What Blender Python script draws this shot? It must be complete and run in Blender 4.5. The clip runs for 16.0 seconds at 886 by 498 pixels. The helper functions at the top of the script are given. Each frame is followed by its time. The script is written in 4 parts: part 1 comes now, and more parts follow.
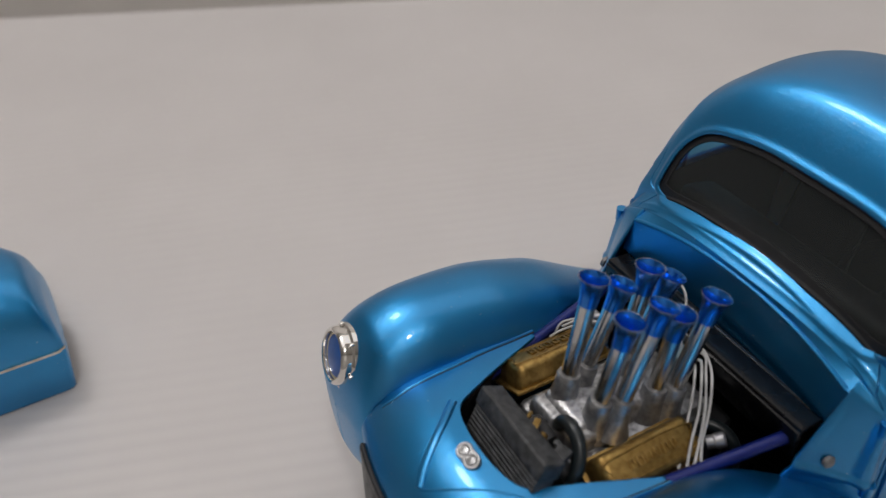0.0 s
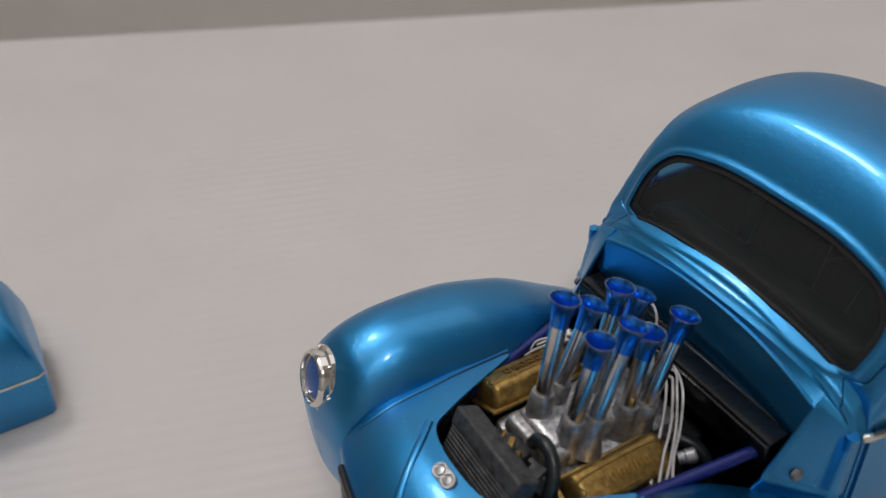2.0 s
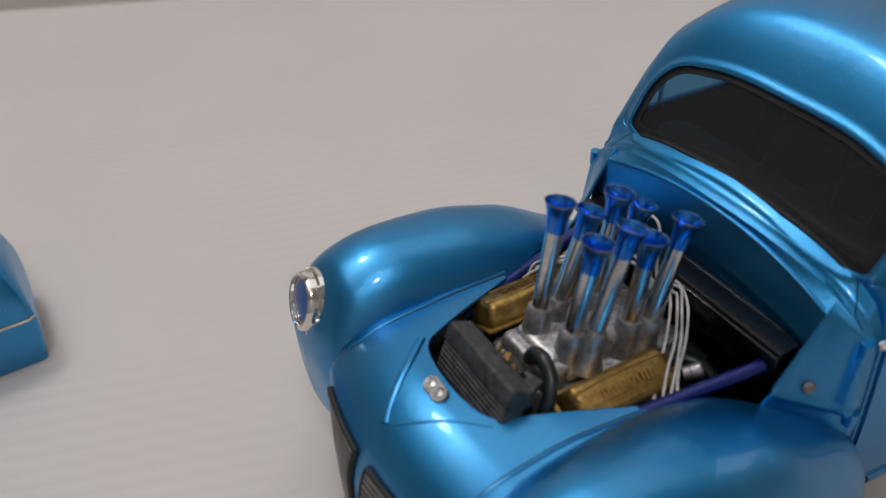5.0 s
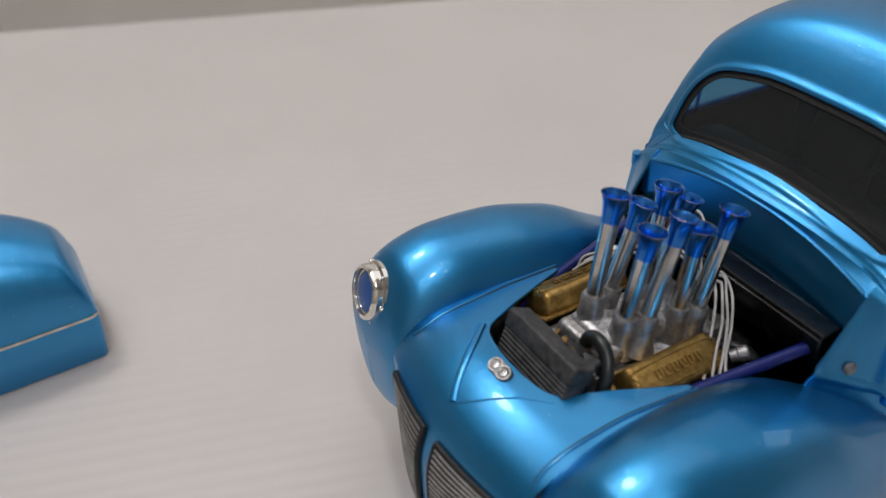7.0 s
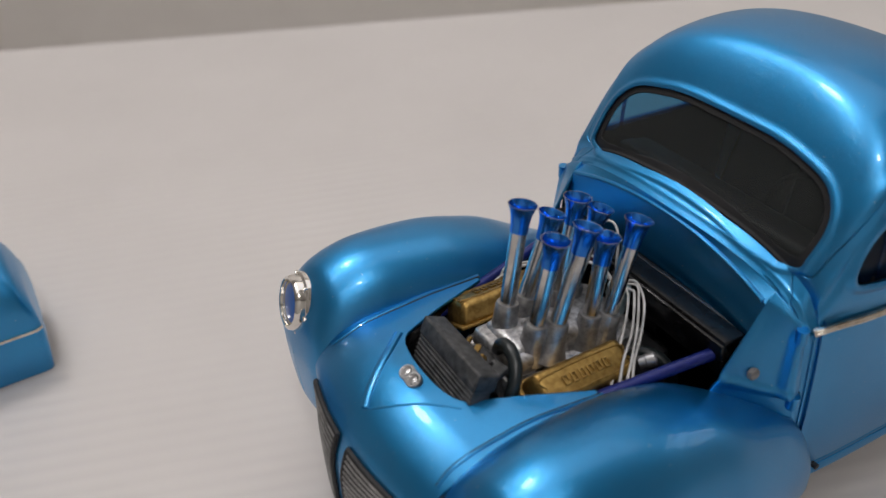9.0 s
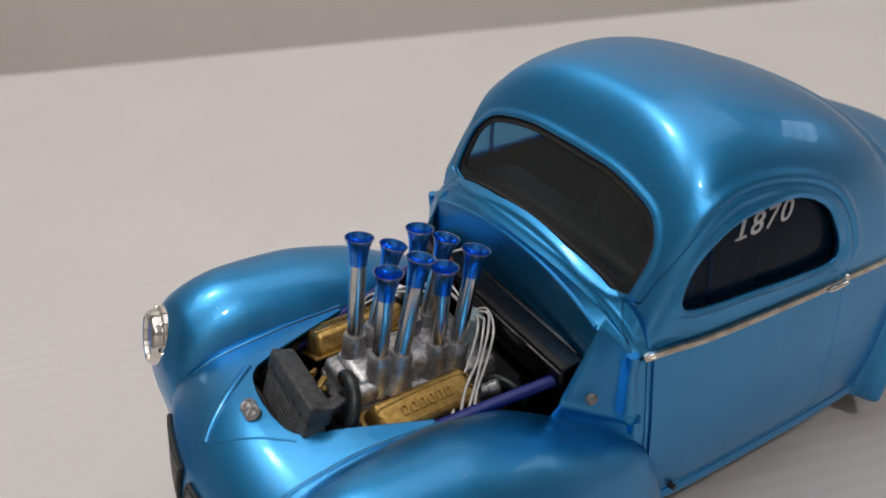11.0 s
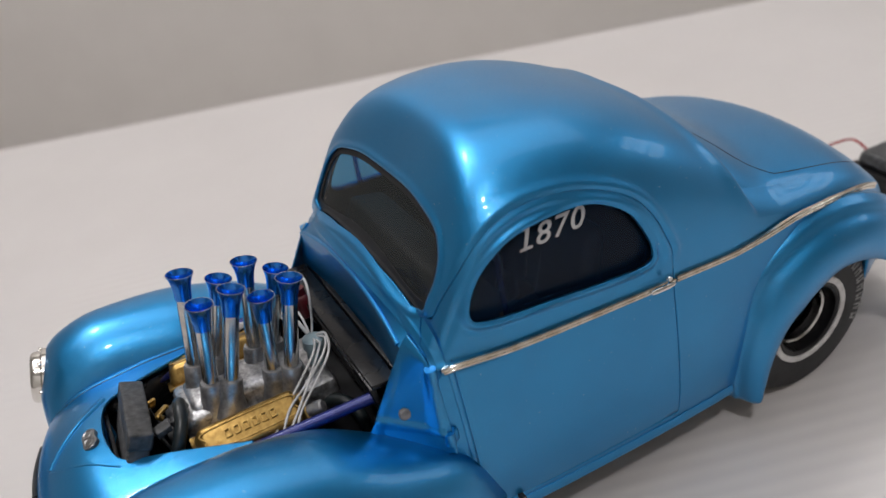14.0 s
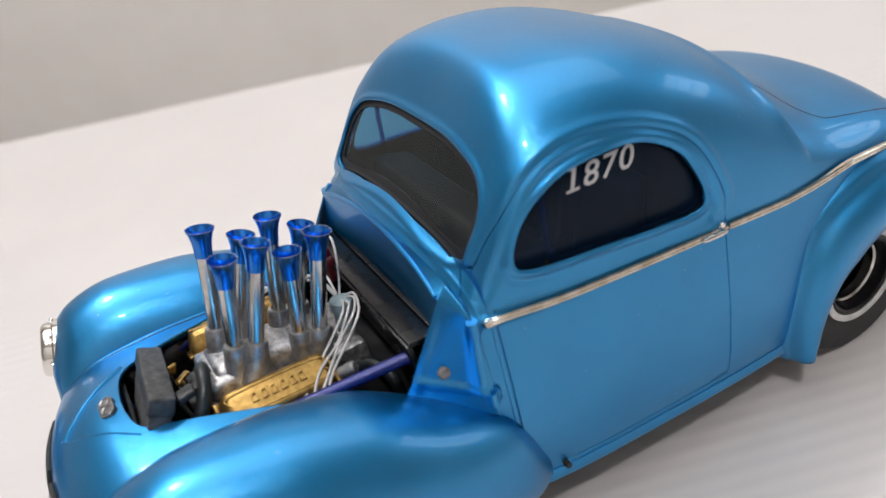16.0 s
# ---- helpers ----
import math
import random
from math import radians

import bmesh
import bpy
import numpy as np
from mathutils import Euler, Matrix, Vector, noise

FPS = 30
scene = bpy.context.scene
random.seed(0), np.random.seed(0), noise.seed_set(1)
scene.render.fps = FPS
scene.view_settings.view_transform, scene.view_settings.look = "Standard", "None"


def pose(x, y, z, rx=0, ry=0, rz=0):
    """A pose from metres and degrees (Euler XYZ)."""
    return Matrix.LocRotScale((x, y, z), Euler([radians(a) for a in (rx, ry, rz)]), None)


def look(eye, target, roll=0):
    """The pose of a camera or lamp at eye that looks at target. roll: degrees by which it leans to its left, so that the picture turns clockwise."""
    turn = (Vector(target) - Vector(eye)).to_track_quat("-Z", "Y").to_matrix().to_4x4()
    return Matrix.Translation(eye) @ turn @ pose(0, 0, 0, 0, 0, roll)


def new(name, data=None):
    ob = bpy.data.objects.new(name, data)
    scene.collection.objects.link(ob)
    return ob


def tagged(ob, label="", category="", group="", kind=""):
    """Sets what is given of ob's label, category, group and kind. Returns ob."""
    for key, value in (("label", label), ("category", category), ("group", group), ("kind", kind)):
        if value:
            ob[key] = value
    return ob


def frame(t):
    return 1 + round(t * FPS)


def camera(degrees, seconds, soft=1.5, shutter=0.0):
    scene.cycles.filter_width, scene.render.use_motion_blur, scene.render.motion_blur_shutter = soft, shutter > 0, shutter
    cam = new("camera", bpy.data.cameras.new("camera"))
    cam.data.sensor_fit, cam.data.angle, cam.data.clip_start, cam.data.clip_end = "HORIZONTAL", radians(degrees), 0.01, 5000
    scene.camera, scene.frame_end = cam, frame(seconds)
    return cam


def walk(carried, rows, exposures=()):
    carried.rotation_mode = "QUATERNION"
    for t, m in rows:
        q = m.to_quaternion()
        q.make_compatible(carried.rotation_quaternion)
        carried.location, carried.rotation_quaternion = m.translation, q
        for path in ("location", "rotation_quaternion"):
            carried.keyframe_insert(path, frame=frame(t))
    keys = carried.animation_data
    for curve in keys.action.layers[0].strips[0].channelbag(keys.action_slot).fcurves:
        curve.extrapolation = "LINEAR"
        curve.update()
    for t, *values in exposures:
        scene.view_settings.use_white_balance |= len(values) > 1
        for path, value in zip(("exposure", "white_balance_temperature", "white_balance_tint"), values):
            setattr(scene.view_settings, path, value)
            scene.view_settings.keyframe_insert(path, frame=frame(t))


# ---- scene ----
# All lengths below are in centimetres (U turns them into metres): a plastic model car, about 1:25.
# x runs from the car's nose to its tail, y to the car's right-hand side, z up from the table top.
U = 0.01
cam = camera(57.0, 16.0)
cam.data.dof.use_dof, cam.data.dof.focus_distance, cam.data.dof.aperture_fstop = True, 0.138, 18.0
PATH = [
    (0.0, -4.386, -5.680, 13.345, 49.549, 1.286, -29.874),
    (0.5, -4.360, -5.787, 13.490, 49.883, 1.250, -30.413),
    (1.0, -4.385, -5.856, 13.527, 50.222, 1.041, -30.784),
    (1.5, -4.301, -5.911, 13.453, 50.485, 0.997, -31.077),
    (2.0, -4.288, -5.841, 13.582, 50.502, 1.207, -31.161),
    (2.5, -4.098, -5.721, 13.538, 50.383, 1.282, -31.234),
    (3.0, -3.965, -5.688, 13.408, 50.528, 1.274, -31.310),
    (3.5, -3.895, -5.324, 12.866, 49.998, 1.436, -31.179),
    (4.0, -3.757, -5.629, 12.452, 50.101, 1.528, -31.279),
    (4.2, -3.895, -5.807, 12.223, 50.101, 1.725, -31.132),
    (6.3, -4.582, -6.647, 12.297, 51.639, 2.824, -30.420),
    (6.5, -4.933, -6.549, 12.175, 51.791, 2.730, -30.445),
    (7.0, -5.365, -6.682, 12.432, 51.958, 2.709, -30.476),
    (7.5, -4.737, -6.875, 12.486, 52.089, 2.523, -30.741),
    (8.0, -4.640, -7.424, 12.755, 52.734, 2.726, -30.657),
    (8.2, -4.598, -7.500, 12.598, 52.895, 2.707, -30.710),
    (10.3, -3.686, -7.810, 12.405, 53.919, 3.247, -31.506),
    (10.5, -3.239, -8.141, 12.391, 54.095, 3.224, -31.774),
    (11.0, -2.575, -8.729, 12.671, 54.148, 3.379, -32.199),
    (11.5, -1.913, -9.536, 12.696, 54.438, 4.173, -32.098),
    (12.0, -1.311, -10.351, 12.864, 55.420, 6.637, -29.961),
    (12.5, -0.525, -10.607, 12.700, 55.756, 7.435, -29.688),
    (13.0, 0.172, -11.236, 12.861, 56.308, 8.952, -28.706),
    (13.5, 0.749, -11.468, 12.675, 56.554, 9.996, -28.514),
    (14.0, 0.973, -11.433, 12.411, 56.568, 10.696, -28.794),
    (14.5, 1.617, -11.381, 12.041, 56.449, 11.410, -29.063),
    (15.0, 1.368, -10.991, 12.174, 56.871, 11.785, -29.104),
    (15.5, 0.585, -10.747, 11.969, 56.744, 11.967, -28.933),
    (16.0, 0.409, -10.881, 11.380, 56.914, 11.608, -29.340),
]
walk(cam, [(t, pose(x * U, y * U, z * U, rx, ry, rz)) for t, x, y, z, rx, ry, rz in PATH],
     exposures=((0.0, -0.66, 6370, 10), (4.2, -0.66, 6370, 10), (6.3, -0.52, 6420, 10), (8.2, -0.46, 6420, 10), (10.3, -0.42, 6420, 10), (12.0, -0.25, 6390, 10), (14.0, -0.17, 6270, 10), (14.5, 0.09, 6270, 10), (15.0, 0.20, 6270, 10), (16.0, 0.28, 6270, 10)))

# ---- world and lamps ----
world = bpy.data.worlds.new("room_air")
scene.world = world
world.use_nodes = True
world.node_tree.nodes["Background"].inputs[0].default_value = (1.0, 0.95, 0.9, 1)
world.node_tree.nodes["Background"].inputs[1].default_value = 0.05


def area_lamp(name, eye, target, size, size_y, watts, colour):
    data = bpy.data.lights.new(name, "AREA")
    data.shape, data.size, data.size_y, data.energy, data.color = "RECTANGLE", size, size_y, watts, colour
    ob = new(name, data)
    ob.matrix_world = look(eye, target)
    return ob


# broad unseen fill added under the ceiling for the room's ambient light
area_lamp("ceiling_fill", (0.40, 0.40, 1.53), (0.40, 0.40, 0), 2.4, 1.2, 11.0, (1.0, 0.965, 0.955))
area_lamp("window_light", (2.40, -0.22, 1.06), (2.40 - 0.884, -0.22 + 0.468, 1.06), 0.9, 0.72, 6.0, (0.92, 0.97, 1.0))
for spot_at, watts, radius in (((-0.22, 0.60, 1.40), 23.0, 0.12), ((-0.16, -0.62, 1.28), 16.5, 0.05)):
    bulb = bpy.data.lights.new("bulb", "POINT")
    bulb.energy, bulb.shadow_soft_size, bulb.color = watts, radius, (1.0, 0.955, 0.94)
    new("bulb", bulb).location = spot_at


# ---- materials ----
def material(name):
    m = bpy.data.materials.new(name)
    m.use_nodes = True
    return m, m.node_tree, m.node_tree.nodes["Principled BSDF"]


def noise_node(tree, scale, detail=3.0, rough=0.5, stretch=None):
    coord = tree.nodes.new("ShaderNodeTexCoord")
    tex = tree.nodes.new("ShaderNodeTexNoise")
    tex.inputs["Scale"].default_value = scale
    tex.inputs["Detail"].default_value = detail
    tex.inputs["Roughness"].default_value = rough
    if stretch:
        mapping = tree.nodes.new("ShaderNodeMapping")
        mapping.inputs["Scale"].default_value = stretch
        tree.links.new(coord.outputs["Object"], mapping.inputs["Vector"])
        tree.links.new(mapping.outputs["Vector"], tex.inputs["Vector"])
    else:
        tree.links.new(coord.outputs["Object"], tex.inputs["Vector"])
    return tex


def ramp_node(tree, source, stops):
    ramp = tree.nodes.new("ShaderNodeValToRGB")
    els = ramp.color_ramp.elements
    while len(els) < len(stops):
        els.new(0.5)
    for el, (at, colour) in zip(els, stops):
        el.position, el.color = at, (*colour, 1) if len(colour) == 3 else colour
    tree.links.new(source, ramp.inputs["Fac"])
    return ramp


def bump_node(tree, source, strength, distance, target):
    bump = tree.nodes.new("ShaderNodeBump")
    bump.inputs["Strength"].default_value = strength
    bump.inputs["Distance"].default_value = distance
    tree.links.new(source, bump.inputs["Height"])
    tree.links.new(bump.outputs["Normal"], target)
    return bump


def plain(name, dark, light, rough, metal=0.0, scale=400.0, relief=0.0, coat=0.0, rough_spread=0.1, stretch=None):
    """A surface whose colour and gloss vary between two near shades, with fine relief."""
    m, tree, bsdf = material(name)
    tex = noise_node(tree, scale, 4.0, 0.6, stretch)
    ramp = ramp_node(tree, tex.outputs["Fac"], [(0.3, dark), (0.7, light)])
    tree.links.new(ramp.outputs["Color"], bsdf.inputs["Base Color"])
    gloss = noise_node(tree, scale * 0.13, 3.0)
    spread = tree.nodes.new("ShaderNodeMapRange")
    spread.inputs["To Min"].default_value = max(0.02, rough - rough_spread)
    spread.inputs["To Max"].default_value = min(1.0, rough + rough_spread)
    tree.links.new(gloss.outputs["Fac"], spread.inputs["Value"])
    tree.links.new(spread.outputs["Result"], bsdf.inputs["Roughness"])
    bsdf.inputs["Metallic"].default_value = metal
    bsdf.inputs["Coat Weight"].default_value = coat
    if relief:
        bump_node(tree, tex.outputs["Fac"], 0.6, relief * U, bsdf.inputs["Normal"])
    return m


def flake_normal(tree, scale, spread, target):
    """Tiny metal flakes, each tipped its own way."""
    coord = tree.nodes.new("ShaderNodeTexCoord")
    cells = tree.nodes.new("ShaderNodeTexVoronoi")
    cells.inputs["Scale"].default_value = scale
    tree.links.new(coord.outputs["Object"], cells.inputs["Vector"])
    centred = tree.nodes.new("ShaderNodeVectorMath")
    centred.operation = "SUBTRACT"
    centred.inputs[1].default_value = (0.5, 0.5, 0.5)
    tree.links.new(cells.outputs["Color"], centred.inputs[0])
    tip = tree.nodes.new("ShaderNodeVectorMath")
    tip.operation = "SCALE"
    tip.inputs["Scale"].default_value = spread
    tree.links.new(centred.outputs[0], tip.inputs[0])
    face = tree.nodes.new("ShaderNodeNewGeometry")
    added = tree.nodes.new("ShaderNodeVectorMath")
    added.operation = "ADD"
    tree.links.new(face.outputs["Normal"], added.inputs[0])
    tree.links.new(tip.outputs[0], added.inputs[1])
    unit = tree.nodes.new("ShaderNodeVectorMath")
    unit.operation = "NORMALIZE"
    tree.links.new(added.outputs[0], unit.inputs[0])
    tree.links.new(unit.outputs[0], target)


def metallic_paint(name, base, deep, coat_rough=0.1):
    """Candy blue flake paint under clear lacquer, with fine sparkle and slight orange peel."""
    m, tree, bsdf = material(name)
    cloud = noise_node(tree, 90.0, 2.0)
    ramp = ramp_node(tree, cloud.outputs["Fac"], [(0.3, deep), (0.7, base)])
    dust = noise_node(tree, 1700.0, 2.0, 0.5)
    specks = ramp_node(tree, dust.outputs["Fac"], [(0.74, (0, 0, 0)), (0.78, (0.55, 0.55, 0.55))])
    blend = tree.nodes.new("ShaderNodeMixRGB")
    blend.inputs["Color2"].default_value = (0.45, 0.55, 0.60, 1)
    tree.links.new(specks.outputs["Color"], blend.inputs["Fac"])
    tree.links.new(ramp.outputs["Color"], blend.inputs["Color1"])
    tree.links.new(blend.outputs["Color"], bsdf.inputs["Base Color"])
    bsdf.inputs["Metallic"].default_value = 0.96
    bsdf.inputs["Specular IOR Level"].default_value = 0.3
    bsdf.inputs["Roughness"].default_value = 0.40
    bsdf.inputs["Coat Weight"].default_value = 0.42
    bsdf.inputs["Coat Roughness"].default_value = coat_rough
    flake_normal(tree, 15000.0, 0.12, bsdf.inputs["Normal"])
    glow = tree.nodes.new("ShaderNodeBsdfGlossy")
    glow.inputs["Color"].default_value = (0.58, 0.95, 1.0, 1)
    glow.inputs["Roughness"].default_value = 0.28
    flake_normal(tree, 9500.0, 0.25, glow.inputs["Normal"])
    mix = tree.nodes.new("ShaderNodeMixShader")
    mix.inputs["Fac"].default_value = 0.06
    tree.links.new(bsdf.outputs[0], mix.inputs[1])
    tree.links.new(glow.outputs[0], mix.inputs[2])
    tree.links.new(mix.outputs[0], tree.nodes["Material Output"].inputs["Surface"])
    peel = noise_node(tree, 420.0, 2.0)
    bump_node(tree, peel.outputs["Fac"], 0.12, 0.004 * U, bsdf.inputs["Coat Normal"])
    return m


PAINT = metallic_paint("blue_flake_paint", (0.003, 0.230, 0.550), (0.002, 0.206, 0.505), 0.05)
CHROME = plain("chrome", (0.72, 0.70, 0.66), (0.85, 0.83, 0.80), 0.08, 1.0, 300, 0.0, 0.0, 0.05)
FOIL = plain("worn_silver_foil", (0.46, 0.40, 0.31), (0.72, 0.68, 0.60), 0.22, 1.0, 500, 0.006, 0.0, 0.12)
STEEL = plain("polished_aluminium", (0.50, 0.49, 0.47), (0.72, 0.71, 0.70), 0.2, 1.0, 500, 0.0, 0.0, 0.08)
CAST = plain("cast_aluminium_paint", (0.19, 0.19, 0.192), (0.68, 0.68, 0.69), 0.36, 0.8, 900, 0.035, 0.0, 0.18)
CAST_SMOOTH = plain("smooth_cast_grey", (0.22, 0.22, 0.225), (0.46, 0.46, 0.465), 0.34, 0.75, 800, 0.02)
BAR = plain("dull_grille_metal", (0.20, 0.20, 0.20), (0.38, 0.38, 0.38), 0.36, 0.9, 500, 0.004)
WORN_MARK = plain("worn_grey_marking", (0.16, 0.16, 0.16), (0.34, 0.34, 0.33), 0.6, 0.0, 400, 0.004)
GOLD = plain("gold_paint", (0.22, 0.13, 0.035), (0.44, 0.29, 0.09), 0.36, 0.85, 1000, 0.006, 0.0, 0.1)
BLUE_ANODISED = plain("blue_anodised_metal", (0.016, 0.16, 0.58), (0.026, 0.24, 0.76), 0.2, 0.85, 500, 0.0, 0.4, 0.06)
VIOLET_BLUE = plain("violet_blue_gloss_paint", (0.004, 0.012, 0.12), (0.006, 0.016, 0.16), 0.36, 0.2, 900, 0.003, 0.1, 0.06)
BLACK_GLOSS = plain("black_gloss_paint", (0.003, 0.003, 0.0035), (0.008, 0.008, 0.009), 0.28, 0.0, 1200, 0.010, 0.1, 0.12)
BLACK_GLOSS.node_tree.nodes["Principled BSDF"].inputs["Specular IOR Level"].default_value = 0.22
BLACK_MATT = plain("black_matt_paint", (0.008, 0.008, 0.009), (0.018, 0.018, 0.019), 0.6, 0.0, 300, 0.006)
GREY_BLACK = plain("dark_grey_paint", (0.016, 0.017, 0.018), (0.085, 0.087, 0.090), 0.5, 0.2, 700, 0.03)
REFLECTOR = plain("cream_reflector", (0.42, 0.38, 0.28), (0.60, 0.56, 0.44), 0.25, 0.5, 300, 0.002)
RUBBER = plain("black_rubber", (0.010, 0.010, 0.011), (0.026, 0.026, 0.027), 0.65, 0.0, 300, 0.008)
HOSE = plain("hose_rubber", (0.006, 0.010, 0.012), (0.016, 0.022, 0.024), 0.35, 0.0, 200, 0.004)
WHITE_WIRE = plain("white_wire", (0.45, 0.45, 0.44), (0.66, 0.66, 0.65), 0.5, 0.0, 400, 0.003)
WHITE_DECAL = plain("white_decal", (0.40, 0.41, 0.42), (0.52, 0.53, 0.54), 0.45, 0.0, 300, 0.0)
WHITE_WALL = plain("whitewall_ring", (0.45, 0.44, 0.43), (0.72, 0.71, 0.70), 0.5, 0.1, 350, 0.004)
DARK_RED = plain("dark_red_paint", (0.06, 0.004, 0.008), (0.12, 0.008, 0.014), 0.4, 0.0, 300, 0.004)
RED_PLASTIC = plain("red_plastic", (0.22, 0.008, 0.012), (0.38, 0.02, 0.025), 0.4, 0.0, 300, 0.004)
BLUE_LENS = plain("blue_lens", (0.012, 0.075, 0.30), (0.02, 0.10, 0.38), 0.4, 0.0, 400, 0.0, 0.1, 0.05)
CLEAR_CAP = plain("pale_blue_plastic", (0.16, 0.24, 0.28), (0.30, 0.40, 0.44), 0.3, 0.0, 300, 0.004)
TRIM_BLACK = plain("black_window_seal", (0.003, 0.003, 0.004), (0.008, 0.008, 0.009), 0.7, 0.0, 300, 0.006)
BARE_SPOT = plain("chipped_primer", (0.10, 0.10, 0.10), (0.32, 0.30, 0.29), 0.5, 0.2, 400, 0.006)


def smoked_glass(name, film, tint, share):
    m, tree, bsdf = material(name)
    bsdf.inputs["Base Color"].default_value = (*film, 1)
    bsdf.inputs["Roughness"].default_value = 0.03
    bsdf.inputs["Transmission Weight"].default_value = 0.0
    bsdf.inputs["IOR"].default_value = 1.45
    clear = tree.nodes.new("ShaderNodeBsdfTransparent")
    clear.inputs["Color"].default_value = (*tint, 1)
    mix = tree.nodes.new("ShaderNodeMixShader")
    mix.inputs["Fac"].default_value = share
    tree.links.new(clear.outputs[0], mix.inputs[1])
    tree.links.new(bsdf.outputs[0], mix.inputs[2])
    tree.links.new(mix.outputs[0], tree.nodes["Material Output"].inputs["Surface"])
    return m


GLASS = smoked_glass("smoked_side_glass", (0.014, 0.030, 0.066), (0.15, 0.56, 0.95), 0.30)
SCREEN = smoked_glass("dusty_smoked_glass", (0.050, 0.056, 0.056), (0.80, 0.83, 0.84), 0.40)


def table_plastic():
    """White ribbed plastic sheet: shallow parallel flutes and a faint mottling."""
    m, tree, bsdf = material("white_fluted_plastic")
    tex = noise_node(tree, 14.0, 4.0, 0.6)
    ramp = ramp_node(tree, tex.outputs["Fac"], [(0.25, (0.55, 0.525, 0.51)), (0.75, (0.61, 0.585, 0.57))])
    tree.links.new(ramp.outputs["Color"], bsdf.inputs["Base Color"])
    bsdf.inputs["Roughness"].default_value = 0.42
    coord = tree.nodes.new("ShaderNodeTexCoord")
    mapping = tree.nodes.new("ShaderNodeMapping")
    mapping.inputs["Rotation"].default_value = (0, 0, radians(-70))
    wave = tree.nodes.new("ShaderNodeTexWave")
    wave.inputs["Scale"].default_value = 87.0
    wave.inputs["Distortion"].default_value = 0.15
    wave.inputs["Detail"].default_value = 1.0
    tree.links.new(coord.outputs["Object"], mapping.inputs["Vector"])
    tree.links.new(mapping.outputs["Vector"], wave.inputs["Vector"])
    bump_node(tree, wave.outputs["Fac"], 0.15, 0.0004, bsdf.inputs["Normal"])
    # the flutes' shading is also put into the colour, as faint darker stripes
    flute_shade = ramp_node(tree, wave.outputs["Fac"], [(0.2, (0.965, 0.965, 0.965)), (0.9, (1, 1, 1))])
    tint = tree.nodes.new("ShaderNodeMixRGB")
    tint.blend_type = "MULTIPLY"
    patch = noise_node(tree, 7.0, 1.0)
    fade = ramp_node(tree, patch.outputs["Fac"], [(0.42, (0.1, 0.1, 0.1)), (0.62, (0.8, 0.8, 0.8))])
    tree.links.new(fade.outputs["Color"], tint.inputs["Fac"])
    tree.links.new(ramp.outputs["Color"], tint.inputs["Color1"])
    tree.links.new(flute_shade.outputs["Color"], tint.inputs["Color2"])
    tree.links.new(tint.outputs["Color"], bsdf.inputs["Base Color"])
    return m


TABLE = table_plastic()
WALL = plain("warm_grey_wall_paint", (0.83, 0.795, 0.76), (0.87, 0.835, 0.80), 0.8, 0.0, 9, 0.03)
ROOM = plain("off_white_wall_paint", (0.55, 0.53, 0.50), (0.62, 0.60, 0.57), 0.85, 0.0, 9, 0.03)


# ---- mesh helpers ----
def pchip(xs, ys, x):
    """Smooth curve through a few stations, without overshoot."""
    xs, ys, x = np.asarray(xs, float), np.asarray(ys, float), np.asarray(x, float)
    h, d = np.diff(xs), np.diff(ys) / np.diff(xs)
    m = np.zeros(len(xs))
    for i in range(1, len(xs) - 1):
        if d[i - 1] * d[i] > 0:
            a, b = 2 * h[i] + h[i - 1], h[i] + 2 * h[i - 1]
            m[i] = (a + b) / (a / d[i - 1] + b / d[i])
    m[0], m[-1] = d[0], d[-1]
    k = np.clip(np.searchsorted(xs, x) - 1, 0, len(xs) - 2)
    t = (x - xs[k]) / h[k]
    return ((2 * t**3 - 3 * t**2 + 1) * ys[k] + (t**3 - 2 * t**2 + t) * h[k] * m[k]
            + (3 * t**2 - 2 * t**3) * ys[k + 1] + (t**3 - t**2) * h[k] * m[k + 1])


def spline(xs, ys, x):
    """Natural cubic curve through stations; straight between the first two."""
    xs, ys, x = np.asarray(xs, float), np.asarray(ys, float), np.asarray(x, float)
    q, w = xs[1:], ys[1:]
    n, h = len(q), np.diff(q)
    a, r = np.eye(n), np.zeros(n)
    for i in range(1, n - 1):
        a[i, i - 1:i + 2] = h[i - 1], 2 * (h[i - 1] + h[i]), h[i]
        r[i] = 6 * ((w[i + 1] - w[i]) / h[i] - (w[i] - w[i - 1]) / h[i - 1])
    bend = np.linalg.solve(a, r)
    k = np.clip(np.searchsorted(q, x) - 1, 0, n - 2)
    u, v = q[k + 1] - x, x - q[k]
    y = (bend[k] * u**3 + bend[k + 1] * v**3) / (6 * h[k]) + (w[k] / h[k] - bend[k] * h[k] / 6) * u + (w[k + 1] / h[k] - bend[k + 1] * h[k] / 6) * v
    return np.where(x < q[0], ys[0] + (w[0] - ys[0]) * (x - xs[0]) / (q[0] - xs[0]), y)


def ring_curve(points, steps=10, closed=True):
    """A rounded outline through a few corner points (Catmull-Rom)."""
    p = np.asarray(points, float)
    n, out = len(p), []
    for i in range(n if closed else n - 1):
        if closed:
            a, b, c, d = p[i - 1], p[i], p[(i + 1) % n], p[(i + 2) % n]
        else:
            a, b, c, d = p[max(i - 1, 0)], p[i], p[i + 1], p[min(i + 2, n - 1)]
        for t in np.arange(steps) / steps:
            out.append(0.5 * (2 * b + (c - a) * t + (2 * a - 5 * b + 4 * c - d) * t * t + (3 * b - a - 3 * c + d) * t**3))
    if not closed:
        out.append(p[-1])
    return np.array(out)


